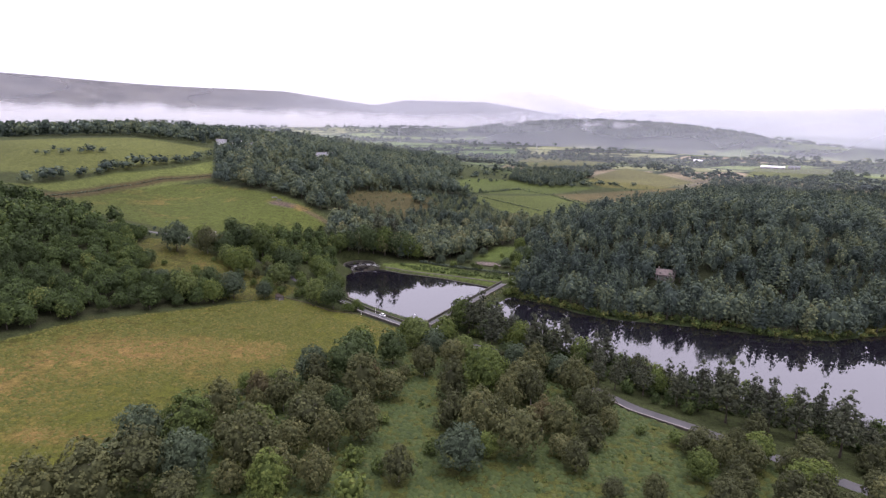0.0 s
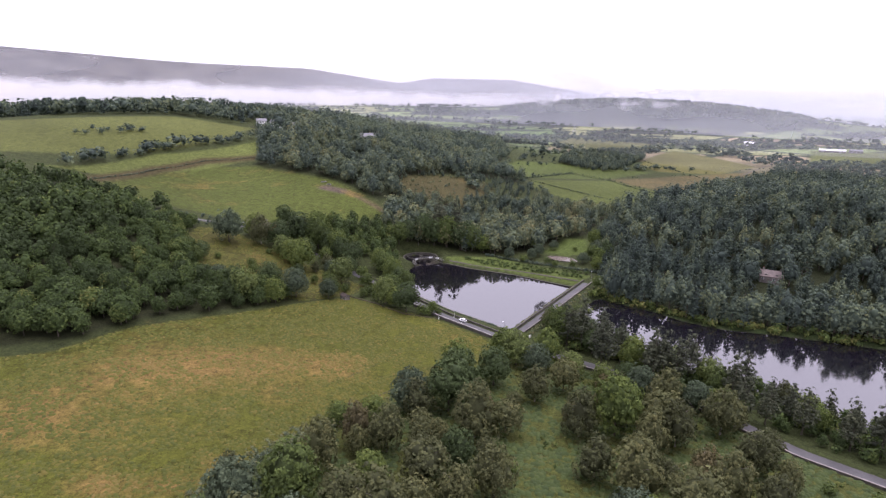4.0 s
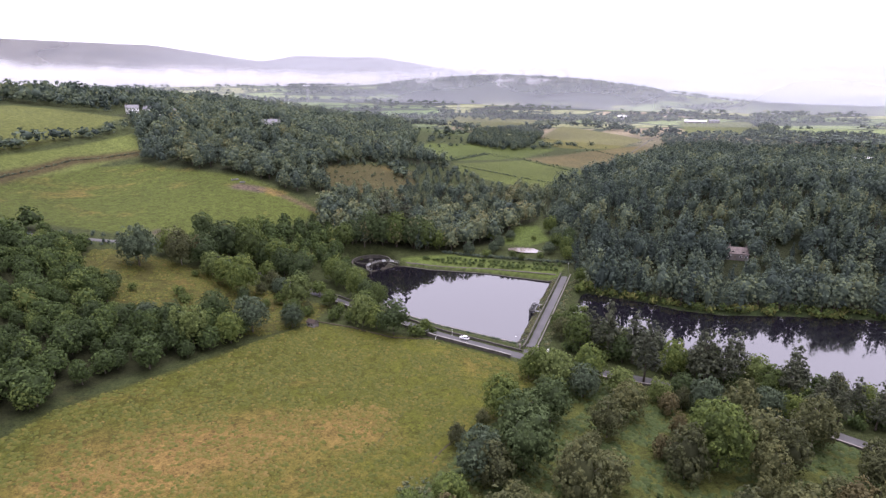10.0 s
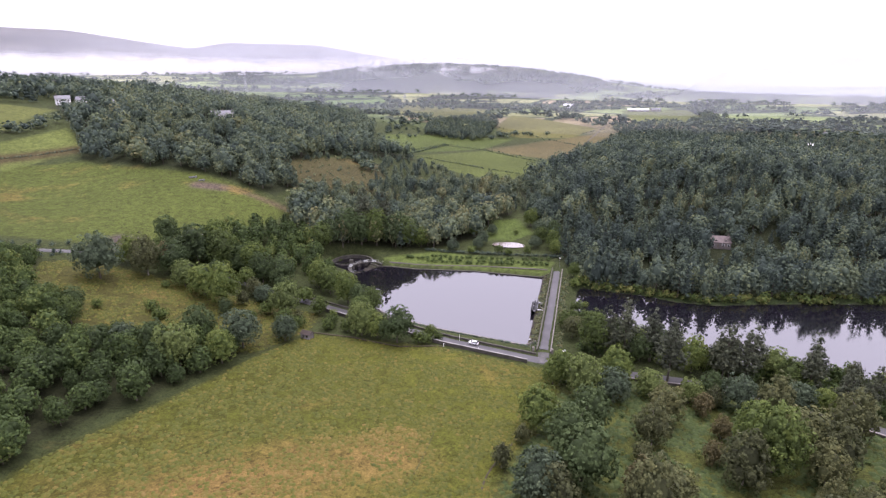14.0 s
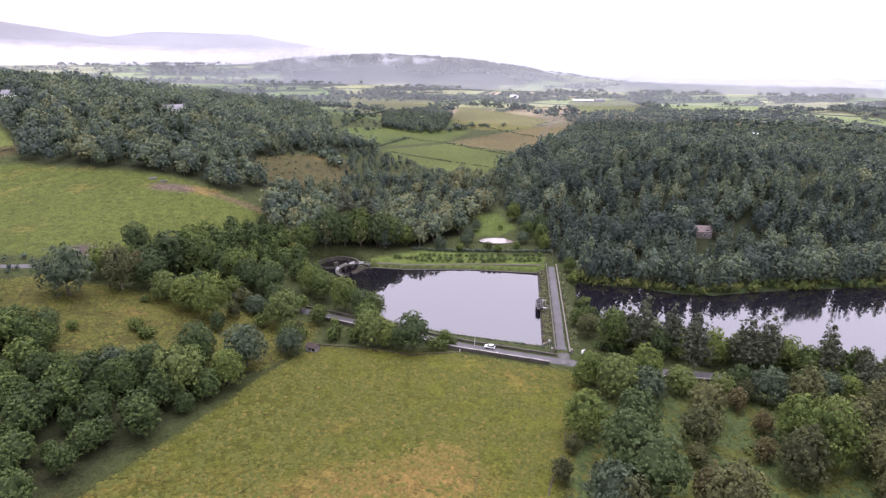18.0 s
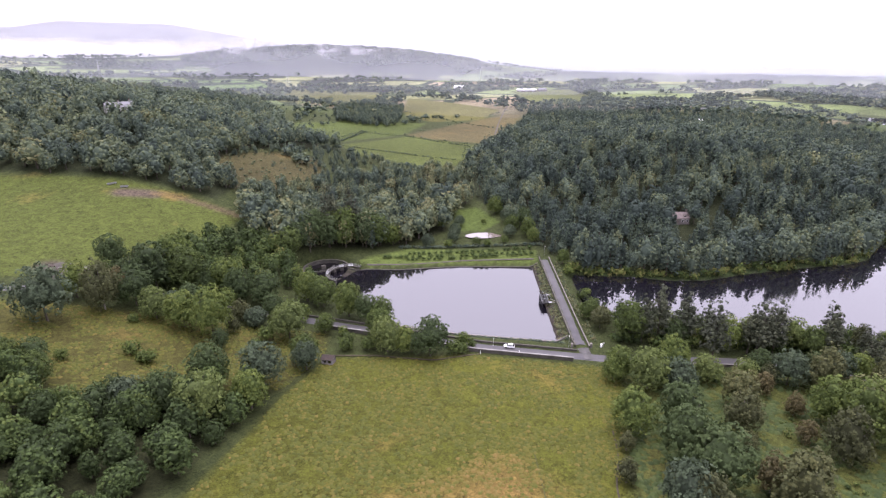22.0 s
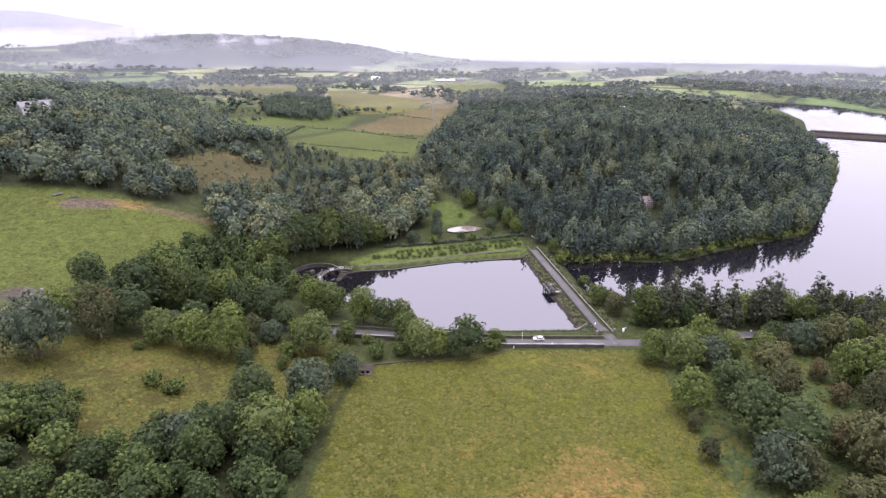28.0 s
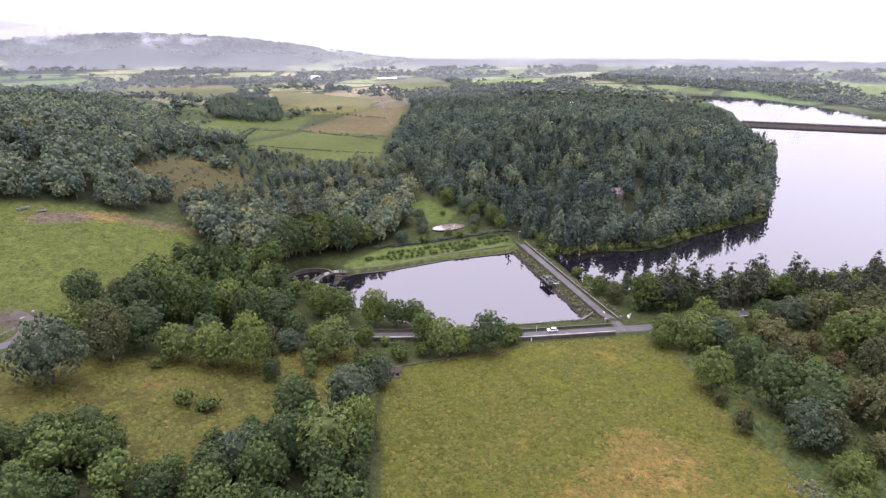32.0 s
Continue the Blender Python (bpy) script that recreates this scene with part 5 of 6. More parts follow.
wood("bracken_bushes", mx0[mound], my0[mound], LOW_MIX, (0.5, 1.5), "low green bracken and bramble mounds among birches", 102, lambda px, py: drift(12, 0.6, 19.0)(px, py) + 0.25, leaf=LEAF_NEAR)
# tussocks of rough grass in the near field and the scrub
tr = np.random.default_rng(93)
TUFT_V = np.array([(x * 0.5, y * 0.5, -0.05) for x, y in ((1, 0), (0, 1), (-1, 0), (0, -1))] + [(x * 0.24, y * 0.24, 0.42) for x, y in ((1, 0.2), (-0.2, 1), (-1, -0.1), (0.1, -1))])
TUFT_F = np.array([(0, 1, 5, 4), (1, 2, 6, 5), (2, 3, 7, 6), (3, 0, 4, 7), (4, 5, 6, 7)])
TUFT_GREEN = foliage("grass_tussocks", [(0.0, (0.064, 0.074, 0.015)), (0.4, (0.098, 0.104, 0.019)), (0.7, (0.15, 0.122, 0.03)), (1.0, (0.20, 0.138, 0.044))], 0.0)
SCRUB_GREEN = foliage("bracken_tussocks", [(0.0, (0.04, 0.06, 0.02)), (0.5, (0.072, 0.098, 0.029)), (0.85, (0.10, 0.108, 0.038)), (1.0, (0.14, 0.11, 0.048))], 0.0)
for name, poly, count, leaf, label, low, high in (("rough_grass", NEAR_FIELD, 34000, TUFT_GREEN, "tussocky yellow-green meadow grass", 0.3, 1.15), ("bracken", SCRUB_EAST, 22000, SCRUB_GREEN, "knee-high green bracken between the birches", 0.5, 1.8), ("rough_grass", SCRUB_WEST, 9000, TUFT_GREEN, "brownish rough grass and rushes", 0.4, 1.1)):
    p = np.array(poly)
    x, y = tr.uniform(max(p[:, 0].min(), -215), p[:, 0].max(), count * 2), tr.uniform(max(p[:, 1].min(), 105), p[:, 1].max(), count * 2)
    clump = np.array([noise.noise(Vector((px / 9, py / 9, 2.0))) + 0.6 * noise.noise(Vector((px / 2.5, py / 2.5, 5.0))) for px, py in zip(x, y)])
    keep = (polygon_distance(x, y, poly) < -0.5) & (clump > -0.15) & (line_distance(x, y, ROAD)[0] > 4)
    x, y, clump = x[keep][:count], y[keep][:count], clump[keep][:count]
    z, s, a = ground(x, y), tr.uniform(low, high, len(x)), tr.uniform(0, 6.28, len(x))
    v = np.empty((len(x), len(TUFT_V), 3))
    v[..., 0] = x[:, None] + (TUFT_V[:, 0] * np.cos(a)[:, None] - TUFT_V[:, 1] * np.sin(a)[:, None]) * s[:, None] * 1.6
    v[..., 1] = y[:, None] + (TUFT_V[:, 0] * np.sin(a)[:, None] + TUFT_V[:, 1] * np.cos(a)[:, None]) * s[:, None] * 1.6
    v[..., 2] = z[:, None] + TUFT_V[:, 2] * s[:, None] * 0.8
    f = (np.arange(len(x))[:, None, None] * len(TUFT_V) + TUFT_F).reshape(-1, 4)
    me = quads(name, v.reshape(-1, 3), f, leaf)
    dead = np.zeros(len(x))
    for cx, cy, rx, ry, much in ((-115, 230, 36, 17, 0.45), (-90, 243, 16, 10, 0.4), (-145, 212, 30, 20, 0.4), (-126, 152, 9, 5, 0.6), (-101, 166, 7, 4, 0.6)):
        dead += much * np.exp(-((x - cx) / rx) ** 2 - ((y - cy) / ry) ** 2)
    tint_layer(me, np.repeat(tr.normal(0.32, 0.18, len(x)) + 0.5 * clump * (dead > 0.2) + 0.5 * dead, len(TUFT_V)))
    tagged(new(name, me), label, "grass", kind="stuff")

# ---- low cloud, and sheets for mist and haze in the distance ----
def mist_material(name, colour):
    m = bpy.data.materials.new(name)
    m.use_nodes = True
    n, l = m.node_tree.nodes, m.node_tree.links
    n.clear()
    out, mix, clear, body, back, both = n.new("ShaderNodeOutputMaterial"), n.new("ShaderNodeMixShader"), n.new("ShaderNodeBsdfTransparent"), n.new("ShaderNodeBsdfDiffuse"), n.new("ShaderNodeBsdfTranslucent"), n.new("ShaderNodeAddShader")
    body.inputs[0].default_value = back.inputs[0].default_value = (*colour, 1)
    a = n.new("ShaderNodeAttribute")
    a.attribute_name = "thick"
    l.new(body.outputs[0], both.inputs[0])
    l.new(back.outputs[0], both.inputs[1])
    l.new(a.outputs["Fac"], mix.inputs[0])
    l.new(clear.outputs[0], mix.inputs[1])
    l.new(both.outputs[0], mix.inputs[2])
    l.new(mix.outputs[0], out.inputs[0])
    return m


HAZE_MIST, CLOUD = mist_material("mist", (0.36, 0.37, 0.405)), mist_material("low_cloud", (0.46, 0.45, 0.465))


def veil(name, radius, low, high, start, stop, thick, material, label, rows=10, step=0.7):
    """A translucent sheet for mist, haze or cloud across the distance; thick(bearing, z) is how much it hides."""
    b = np.arange(start, stop + step, step)
    z = np.linspace(low, high, rows)
    gb, gz = np.meshgrid(b, z)
    rr = radius + 60 * np.sin(np.radians(gb) * 9)
    v = np.stack([rr * np.sin(np.radians(gb)), rr * np.cos(np.radians(gb)), gz], -1).reshape(-1, 3)
    a = (np.arange(rows - 1)[:, None] * len(b) + np.arange(len(b) - 1)[None]).ravel()
    me = quads(name, v, np.stack([a, a + 1, a + 1 + len(b), a + len(b)], -1), material, True)
    layer = me.attributes.new("thick", "FLOAT", "POINT")
    layer.data.foreach_set("value", np.clip(thick(gb, gz), 0, 1).astype(np.float32).ravel())
    return tagged(new(name, me), label, "mist", kind="stuff")


def rags(b, z, size, seed):
    return np.array([noise.fractal(Vector((u / size, w / (size * 13), seed)), 0.8, 2.1, 4) for u, w in zip(b.ravel(), z.ravel())]).reshape(b.shape)


# added pale sheets imitate aerial haze, each whitening the land behind it
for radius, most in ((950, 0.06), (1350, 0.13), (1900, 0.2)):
    veil("mist", radius, -140, 190, -80, 120, lambda b, z, most=most, radius=radius: most * (1 + 0.25 * smooth(15, 45, b) + (0.6 * smooth(-6, 6, b) if radius > 1800 else 0)) * smooth(185, 60, z) * (1 + 0.3 * rags(b, z, 14, radius / 100)), HAZE_MIST, "thin pale sheet standing in for haze over distant land", 8, 1.5)
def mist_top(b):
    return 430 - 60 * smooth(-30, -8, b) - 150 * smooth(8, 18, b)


# one more added sheet pales the far hills with mist and haze
veil("mist", 3350, -140, 440, -80, 120, lambda b, z: (0.30 + 0.36 * smooth(-26, 0, b) + 0.2 * smooth(3, 14, b)) * smooth(mist_top(b), 0.7 * mist_top(b), z) * (1 + 0.2 * rags(b, z, 9, 5.0)), HAZE_MIST, "pale sheet standing in for mist and haze before far hills", 30, 1.5)
for k, radius in enumerate((2750, 2950)):
    veil("low_cloud", radius, 20, 235, -72, 14, lambda b, z, k=k: 0.85 * smooth(30, 75, z) * smooth(28 + 14 * rags(b, z, 3.0, 20 + k), -22, z - (168 - 42 * smooth(-38, 4, b) + 22 * rags(b, z * 0, 5.0, 3 + k))) * smooth(13, -6, b), CLOUD, "bank of white low cloud against the hills", 26, 0.25)
veil("low_cloud", 2150, 60, 170, 2, 24, lambda b, z: 0.75 * np.clip(rags(b, z, 2.2, 40) + 0.05, 0, 1) * smooth(165, 130, z) * smooth(65, 100, z) * smooth(2, 6, b) * smooth(24, 17, b), CLOUD, "torn wisps of cloud over the wooded ridge", 20, 0.2)

# ---- walls, causeway, basin works, houses, car ----
def part(name, bm, material, parent=None, label="", smooth_shade=False):
    me = bpy.data.meshes.new(name)
    bm.to_mesh(me)
    bm.free()
    me.materials.append(material)
    for p in me.polygons if smooth_shade else ():
        p.use_smooth = True
    ob = new(name, me)
    ob.parent = parent
    return tagged(ob, label)


def box(bm, lo, hi, taper=0.0, m=None):
    """A block between two corners; taper draws its top in."""
    (x0, y0, z0), (x1, y1, z1) = lo, hi
    v = [bm.verts.new(p) for p in ((x0, y0, z0), (x1, y0, z0), (x1, y1, z0), (x0, y1, z0), (x0 + taper, y0 + taper, z1), (x1 - taper, y0 + taper, z1), (x1 - taper, y1 - taper, z1), (x0 + taper, y1 - taper, z1))]
    for ids in ((3, 2, 1, 0), (4, 5, 6, 7), (0, 1, 5, 4), (1, 2, 6, 5), (2, 3, 7, 6), (3, 0, 4, 7)):
        bm.faces.new([v[i] for i in ids])
    if m is not None:
        for one in v:
            one.co = m @ one.co
    return bm


def block(lo, hi, taper=0.0, m=None):
    return box(bmesh.new(), lo, hi, taper, m)


def rod(bm, a, b, radius, sides=8, top=None):
    a, b = Vector(a), Vector(b)
    q = (b - a).to_track_quat("Z", "Y").to_matrix()
    rings = []
    for p, rad in ((a, radius), (b, radius if top is None else top)):
        rings.append([bm.verts.new(p + q @ Vector((rad * math.cos(2 * math.pi * k / sides), rad * math.sin(2 * math.pi * k / sides), 0))) for k in range(sides)])
    for k in range(sides):
        bm.faces.new((rings[0][k], rings[0][(k + 1) % sides], rings[1][(k + 1) % sides], rings[1][k]))
    bm.faces.new(rings[0][::-1])
    bm.faces.new(rings[1])
    return bm


def gable_roof(bm, x0, x1, y0, y1, eave, ridge, over=0.35, thick=0.22):
    """A pitched roof with thickness, ridge along x."""
    ym = (y0 + y1) / 2
    for sy in (y0 - over, y1 + over):
        lower, upper = (x0 - over, sy, eave - 0.12), (x0 - over, ym, ridge)
        pts = []
        for px in (x0 - over, x1 + over):
            for (_, py, pz) in (lower, upper):
                for dz in (0, thick):
                    pts.append(bm.verts.new((px, py, pz + dz)))
        for ids in ((0, 1, 3, 2), (4, 6, 7, 5), (1, 5, 7, 3), (0, 2, 6, 4), (0, 4, 5, 1), (2, 3, 7, 6)):
            bm.faces.new([pts[i] for i in ids])
    bmesh.ops.recalc_face_normals(bm, faces=bm.faces[:])
    return bm


def house_walls(x0, x1, y0, y1, eave, ridge):
    bm = block((x0, y0, -1.0), (x1, y1, eave))
    ym = (y0 + y1) / 2
    for px in (x0, x1):
        a, b, c = bm.verts.new((px, y0, eave)), bm.verts.new((px, y1, eave)), bm.verts.new((px, ym, ridge))
        bm.faces.new((a, b, c))
    return bm


def place(root, x, y, turn, lift=0.0):
    root.matrix_basis = Matrix.Translation((x, y, float(ground(x, y)) + lift)) @ Matrix.Rotation(radians(turn), 4, "Z")
    return root


def house(name, label, x, y, turn, long, deep, eave, ridge, wall, roof, storeys, bays, chimneys, door_at=0, dormers=0):
    """A gabled house: walls, roof, chimneys, windows with frames and sills, a door."""
    root = tagged(new(name), label, "house")
    hx0, hy0 = long / 2, deep / 2
    part("wall", house_walls(-hx0, hx0, -hy0, hy0, eave, ridge), wall, root)
    part("roof", gable_roof(bmesh.new(), -hx0, hx0, -hy0, hy0, eave, ridge), roof, root, "slate pitched roof")
    for cx in chimneys:
        c = part("chimney", block((cx - 0.5, -0.4, ridge - 1.0), (cx + 0.5, 0.4, ridge + 1.5), 0.05), STONE, root)
        part("chimney_pot", rod(rod(bmesh.new(), (cx - 0.2, 0, ridge + 1.45), (cx - 0.2, 0, ridge + 1.9), 0.13), (cx + 0.2, 0, ridge + 1.45), (cx + 0.2, 0, ridge + 1.9), 0.13), BRICK_RED, c)
    for side in (-1, 1):
        for s in range(storeys):
            for k in range(bays):
                wx0 = -hx0 + long * (k + 0.5) / bays
                z0, y0 = 0.9 + s * 2.8, side * hy0
                if s == 0 and k == door_at and side < 0:
                    d = part("door", block((wx0 - 0.5, y0 - 0.06, 0), (wx0 + 0.5, y0 + 0.06, 2.05)), WOOD, root, "dark wooden front door")
                    part("handle", block((wx0 + 0.32, y0 - 0.12, 0.98), (wx0 + 0.42, y0 - 0.06, 1.04)), STEEL, d)
                    continue
                w = part("window", block((wx0 - 0.55, y0 - 0.05, z0), (wx0 + 0.55, y0 + 0.05, z0 + 1.35)), GLASS, root)
                part("frame", box(box(block((wx0 - 0.62, y0 - 0.08, z0), (wx0 - 0.5, y0 + 0.08, z0 + 1.42)), (wx0 + 0.5, y0 - 0.08, z0), (wx0 + 0.62, y0 + 0.08, z0 + 1.42)), (wx0 - 0.5, y0 - 0.08, z0 + 1.3), (wx0 + 0.5, y0 + 0.08, z0 + 1.42)), WHITE, w, "white window frame")
                part("sill", block((wx0 - 0.7, y0 - 0.14, z0 - 0.12), (wx0 + 0.7, y0 + 0.14, z0)), STONE, w)
    for k in range(dormers):
        dx = -hx0 + long * (k + 0.5) / dormers
        d = part("dormer", house_walls(dx - 0.9, dx + 0.9, -hy0 * 0.85, -hy0 * 0.2, eave + 1.5, eave + 2.4), wall, root)
        part("pane", block((dx - 0.5, -hy0 * 0.85 - 0.05, eave + 0.5), (dx + 0.5, -hy0 * 0.85 + 0.02, eave + 1.4)), GLASS, d)
    return place(root, x, y, turn)


TERRACOTTA = surface("lichened_roof_tile", (0.12, 0.095, 0.09), (0.27, 0.22, 0.21), 0.5, 4.0, 0.85, 0.3)
house("cottage", "small stone cottage with a mottled tiled roof among trees", 153, 364, -28, 12, 7, 3.2, 6.4, STONE, TERRACOTTA, 1, 4, (-4.6, 4.6), 1, 2)
house("mansion", "large pale rendered house with slate roof on the wooded hill", -146, 676, 12, 21, 11, 6.0, 9.6, RENDER, SLATE, 2, 6, (-8, 0, 8), 2)
house("villa", "white rendered villa at the edge of the wood", -288, 722, 20, 12, 8, 5.4, 8.4, WHITE, SLATE, 2, 4, (-4.5,), 1)
house("villa", "white rendered villa with a grey slate roof", -272, 730, -10, 14, 8, 5.4, 8.6, WHITE, SLATE, 2, 4, (4.5,), 1)
house("villa", "low pale villa beside the tree belt", -256, 742, 5, 13, 8, 3.2, 6.4, RENDER, SLATE, 1, 4, (0,), 1)


def shed(name, label, x, y, turn, long, deep, eave, ridge, wall, roof):
    root = tagged(new(name), label, "barn")
    part("wall", house_walls(-long / 2, long / 2, -deep / 2, deep / 2, eave, ridge), wall, root)
    part("roof", gable_roof(bmesh.new(), -long / 2, long / 2, -deep / 2, deep / 2, eave, ridge), roof, root)
    for k in range(3):
        part("door", block((-long / 2 + long * (k + 0.3) / 3, -deep / 2 - 0.06, 0), (-long / 2 + long * (k + 0.6) / 3, -deep / 2 + 0.05, eave * 0.8)), STEEL, root)
    return place(root, x, y, turn)


shed("barn", "long white-roofed farm shed beyond the fields", 729, 1225, -35, 46, 12, 4, 6.5, STONE, WHITE)
shed("barn", "grey stone farm steading beside the long shed", 770, 1215, -20, 22, 10, 4.5, 7.5, STONE, SLATE)
shed("barn", "pale gabled barn standing before distant woods", 640, 1390, -25, 24, 14, 6, 9, WHITE, WHITE)
shed("barn", "white flat building among trees behind the hill", 505, 604, -40, 16, 9, 4, 5.5, WHITE, WHITE)
shed("barn", "white shed in the distant tree belt", 668, 710, -35, 14, 9, 4, 6, WHITE, SLATE)


def wall_along(name, line, offset, height, thick, material, label, coping=None, step=2.5, sink=0.6):
    """A stone wall that follows the ground, with its coping as a part."""
    run, body, cap = [0.0], bmesh.new(), bmesh.new()
    for (ax, ay), (bx, by) in zip(line, line[1:]):
        run.append(run[-1] + math.hypot(bx - ax, by - ay))
    n = max(2, int(run[-1] / step))
    s = np.linspace(0, run[-1], n + 1)
    px, py = np.interp(s, run, [p[0] for p in line]), np.interp(s, run, [p[1] for p in line])
    tx, ty = np.gradient(px), np.gradient(py)
    size = np.hypot(tx, ty)
    px, py = px - ty / size * offset, py + tx / size * offset
    z = ground(px, py)
    wob = np.random.default_rng(5).normal(0, 0.03, n + 1)
    for bm, half, low, high in ((body, thick / 2, -sink, height), (cap, thick / 2 + 0.07, height, height + 0.16)):
        rows = []
        for i in range(n + 1):
            ux, uy = -ty[i] / size[i] * half, tx[i] / size[i] * half
            rows.append([bm.verts.new((px[i] + k * ux, py[i] + k * uy, z[i] + h + wob[i])) for k, h in ((-1, low), (1, low), (1, high), (-1, high))])
        for a, b in zip(rows, rows[1:]):
            for k in range(4):
                bm.faces.new((a[k], a[(k + 1) % 4], b[(k + 1) % 4], b[k]))
        bm.faces.new(rows[0])
        bm.faces.new(rows[-1][::-1])
        bmesh.ops.recalc_face_normals(bm, faces=bm.faces[:])
    ob = tagged(part(name, body, material), label, "wall", kind="structure")
    part("coping", cap, coping or STONE, ob)
    return ob


wall_along("wall_parapet", [(-92, 360), (-45.3, 307.3), (-17.5, 282.4)], -3.9, 1.6, 0.5, STONE_DARK, "dark stone parapet between road and basin", CONCRETE)
wall_along("wall_roadside", [(-100, 367), (-92, 360), (-45.3, 307.3), (-16.3, 281.3)], 3.8, 0.75, 0.45, STONE_DARK, "low mossy field wall along the road", STONE_DARK)
ribbon("track_edge", [(-40, 242), (-50, 230), (-61, 222), (-67, 212)], 0.8, 0.05, EARTH, "narrow muddy ditch along the meadow edge", "ditch")
ribbon("track_trodden", [(-67, 248), (-73, 238), (-81, 225), (-90, 214)], 0.45, 0.04, TRODDEN, "faint trodden line through the meadow grass", "track")
wall_along("wall_roadside_east", [(-2, 268.8), (30, 249), (51, 231), (76, 197), (92, 179)], -3.8, 0.9, 0.45, STONE_DARK, "dark stone wall beside the road under pines")
wall_along("wall_field", [(-101, 331), (-84, 322), (-66, 307), (-48, 302)], 0, 0.18, 0.45, EARTH, "old tumbled wall at the meadow edge", EARTH)
wall_along("wall_causeway_west", CAUSEWAY, 2.7, 1.0, 0.45, STONE_DARK, "causeway parapet of dark weathered stone", STONE_DARK)
wall_along("wall_causeway_east", CAUSEWAY, -2.9, 0.6, 0.35, STONE_DARK, "causeway parapet of weathered stone")
wall_along("basin_kerb", [(-66, 362), (-62.5, 346), (-42.5, 324.5), (-8, 295.5)], 0.3, 0.75, 0.7, STONE, "pale weathered stone lip along the basin", STONE)
wall_along("basin_kerb_garden", [(36.5, 367), (0, 390.6), (-32, 404.6), (-45, 413.6), (-57, 417.6)], 0.2, 0.55, 0.6, STONE_DARK, "weathered stone edging under the garden", STONE_DARK)
wall_along("wall_dam_far", FAR_DAM, -3.2, 1.0, 0.6, STONE_DARK, "long low dam wall across the reservoir")
wall_along("wall_dam_far_east", FAR_DAM, 3.2, 1.0, 0.6, STONE_DARK, "long low dam wall across the reservoir")
ribbon("path_garden", [(40, 371.5), (2, 395), (-31, 409), (-48, 419)], 1.4, 0.06, GRAVEL, "narrow pale footpath round the basin", "path")
ribbon("road_junction", [(-9.5, 286), (-12.5, 280), (-15.5, 274)], 5.5, 0.22, STONE_GREY, "worn pale setts at the causeway junction", "road")
ribbon("track", [(-196, 409), (-186, 418), (-184, 428), (-190, 434)], 4.6, 0.12, GRAVEL, "muddy gravel lay-by at the field gate", "track")
ribbon("track_valley", [(250, 700), (330, 800), (420, 905), (470, 960), (440, 1050), (480, 1150)], 2.6, 0.15, GRAVEL, "pale farm track across the valley fields", "track", 8)

# round stone pool with dividing walls and the curved weir bridge
pool = tagged(new("round_pool"), "round dark stone-walled pool with curved dividing walls", "pool")
pool.location = (*WELL, 0)


def arc_wall(radius, start, stop, low, high, thick, cx=0.0, cy=0.0, n=40):
    bm, rows = bmesh.new(), []
    for i in range(n + 1):
        a = radians(start + (stop - start) * i / n)
        rows.append([bm.verts.new((cx + r0 * math.cos(a), cy + r0 * math.sin(a), z0)) for r0, z0 in ((radius, low), (radius + thick, low), (radius + thick, high), (radius, high))])
    for a, b in zip(rows, rows[1:]):
        for k in range(4):
            bm.faces.new((a[k], a[(k + 1) % 4], b[(k + 1) % 4], b[k]))
    bmesh.ops.recalc_face_normals(bm, faces=bm.faces[:])
    return bm


part("rim_wall", arc_wall(12.2, -15, 212, -3, 1.75, 0.7), STONE_DARK, pool)
part("coping", arc_wall(12.1, -15, 212, 1.75, 1.92, 0.9), STONE_DARK, pool)
part("dividing_wall", arc_wall(9, 200, 330, -3, 0.6, 0.6, -2, 9), STONE_DARK, pool)
part("dividing_wall", arc_wall(8, 60, 170, -3, 0.9, 0.6, 6, -8), STONE_DARK, pool)
part("inlet_tower", block((-1.3, 3.2, -2), (1.3, 5.4, 1.6), 0.15), STONE_DARK, pool)

weir = tagged(new("weir_bridge"), "curved concrete weir bridge with pale hatches", "bridge")
weir.location = (-62, 412, 0)
part("deck", arc_wall(9.7, 25, 215, 1.75, 2.05, 1.8, 2.0, -1.0), STONE_DARK, weir)
for a in range(35, 211, 25):
    part("pier", block((-0.5, -0.9, -3), (0.5, 0.9, 1.75), 0.0, Matrix.Translation((2 + 10.7 * math.cos(radians(a)), -1 + 10.7 * math.sin(radians(a)), 0)) @ Matrix.Rotation(radians(a), 4, "Z")), STONE_DARK, weir)
for inner in (9.75, 11.4):
    rail = bmesh.new()
    for a in range(25, 216, 10):
        c, s = 2 + inner * math.cos(radians(a)), -1 + inner * math.sin(radians(a))
        rod(rail, (c, s, 2.1), (c, s, 3.1), 0.05, 5)
        if a < 215:
            c2, s2 = 2 + inner * math.cos(radians(a + 10)), -1 + inner * math.sin(radians(a + 10))
            for z0 in (2.6, 3.1):
                rod(rail, (c, s, z0), (c2, s2, z0), 0.04, 5)
    part("railing", rail, STEEL, weir, "thin galvanised railing")
for a in (58, 86, 150):
    m = Matrix.Translation((2 + 10.7 * math.cos(radians(a)), -1 + 10.7 * math.sin(radians(a)), 2.1)) @ Matrix.Rotation(radians(a + 90), 4, "Z")
    hatch = part("hatch_box", block((-1.2, -0.6, 0), (1.2, 0.6, 0.8), 0.08, m), WHITE, weir, "white hatch cover")
    part("lid", block((-1.3, -0.7, 0.8), (1.3, 0.7, 0.9), 0.03, m), STEEL, hatch)

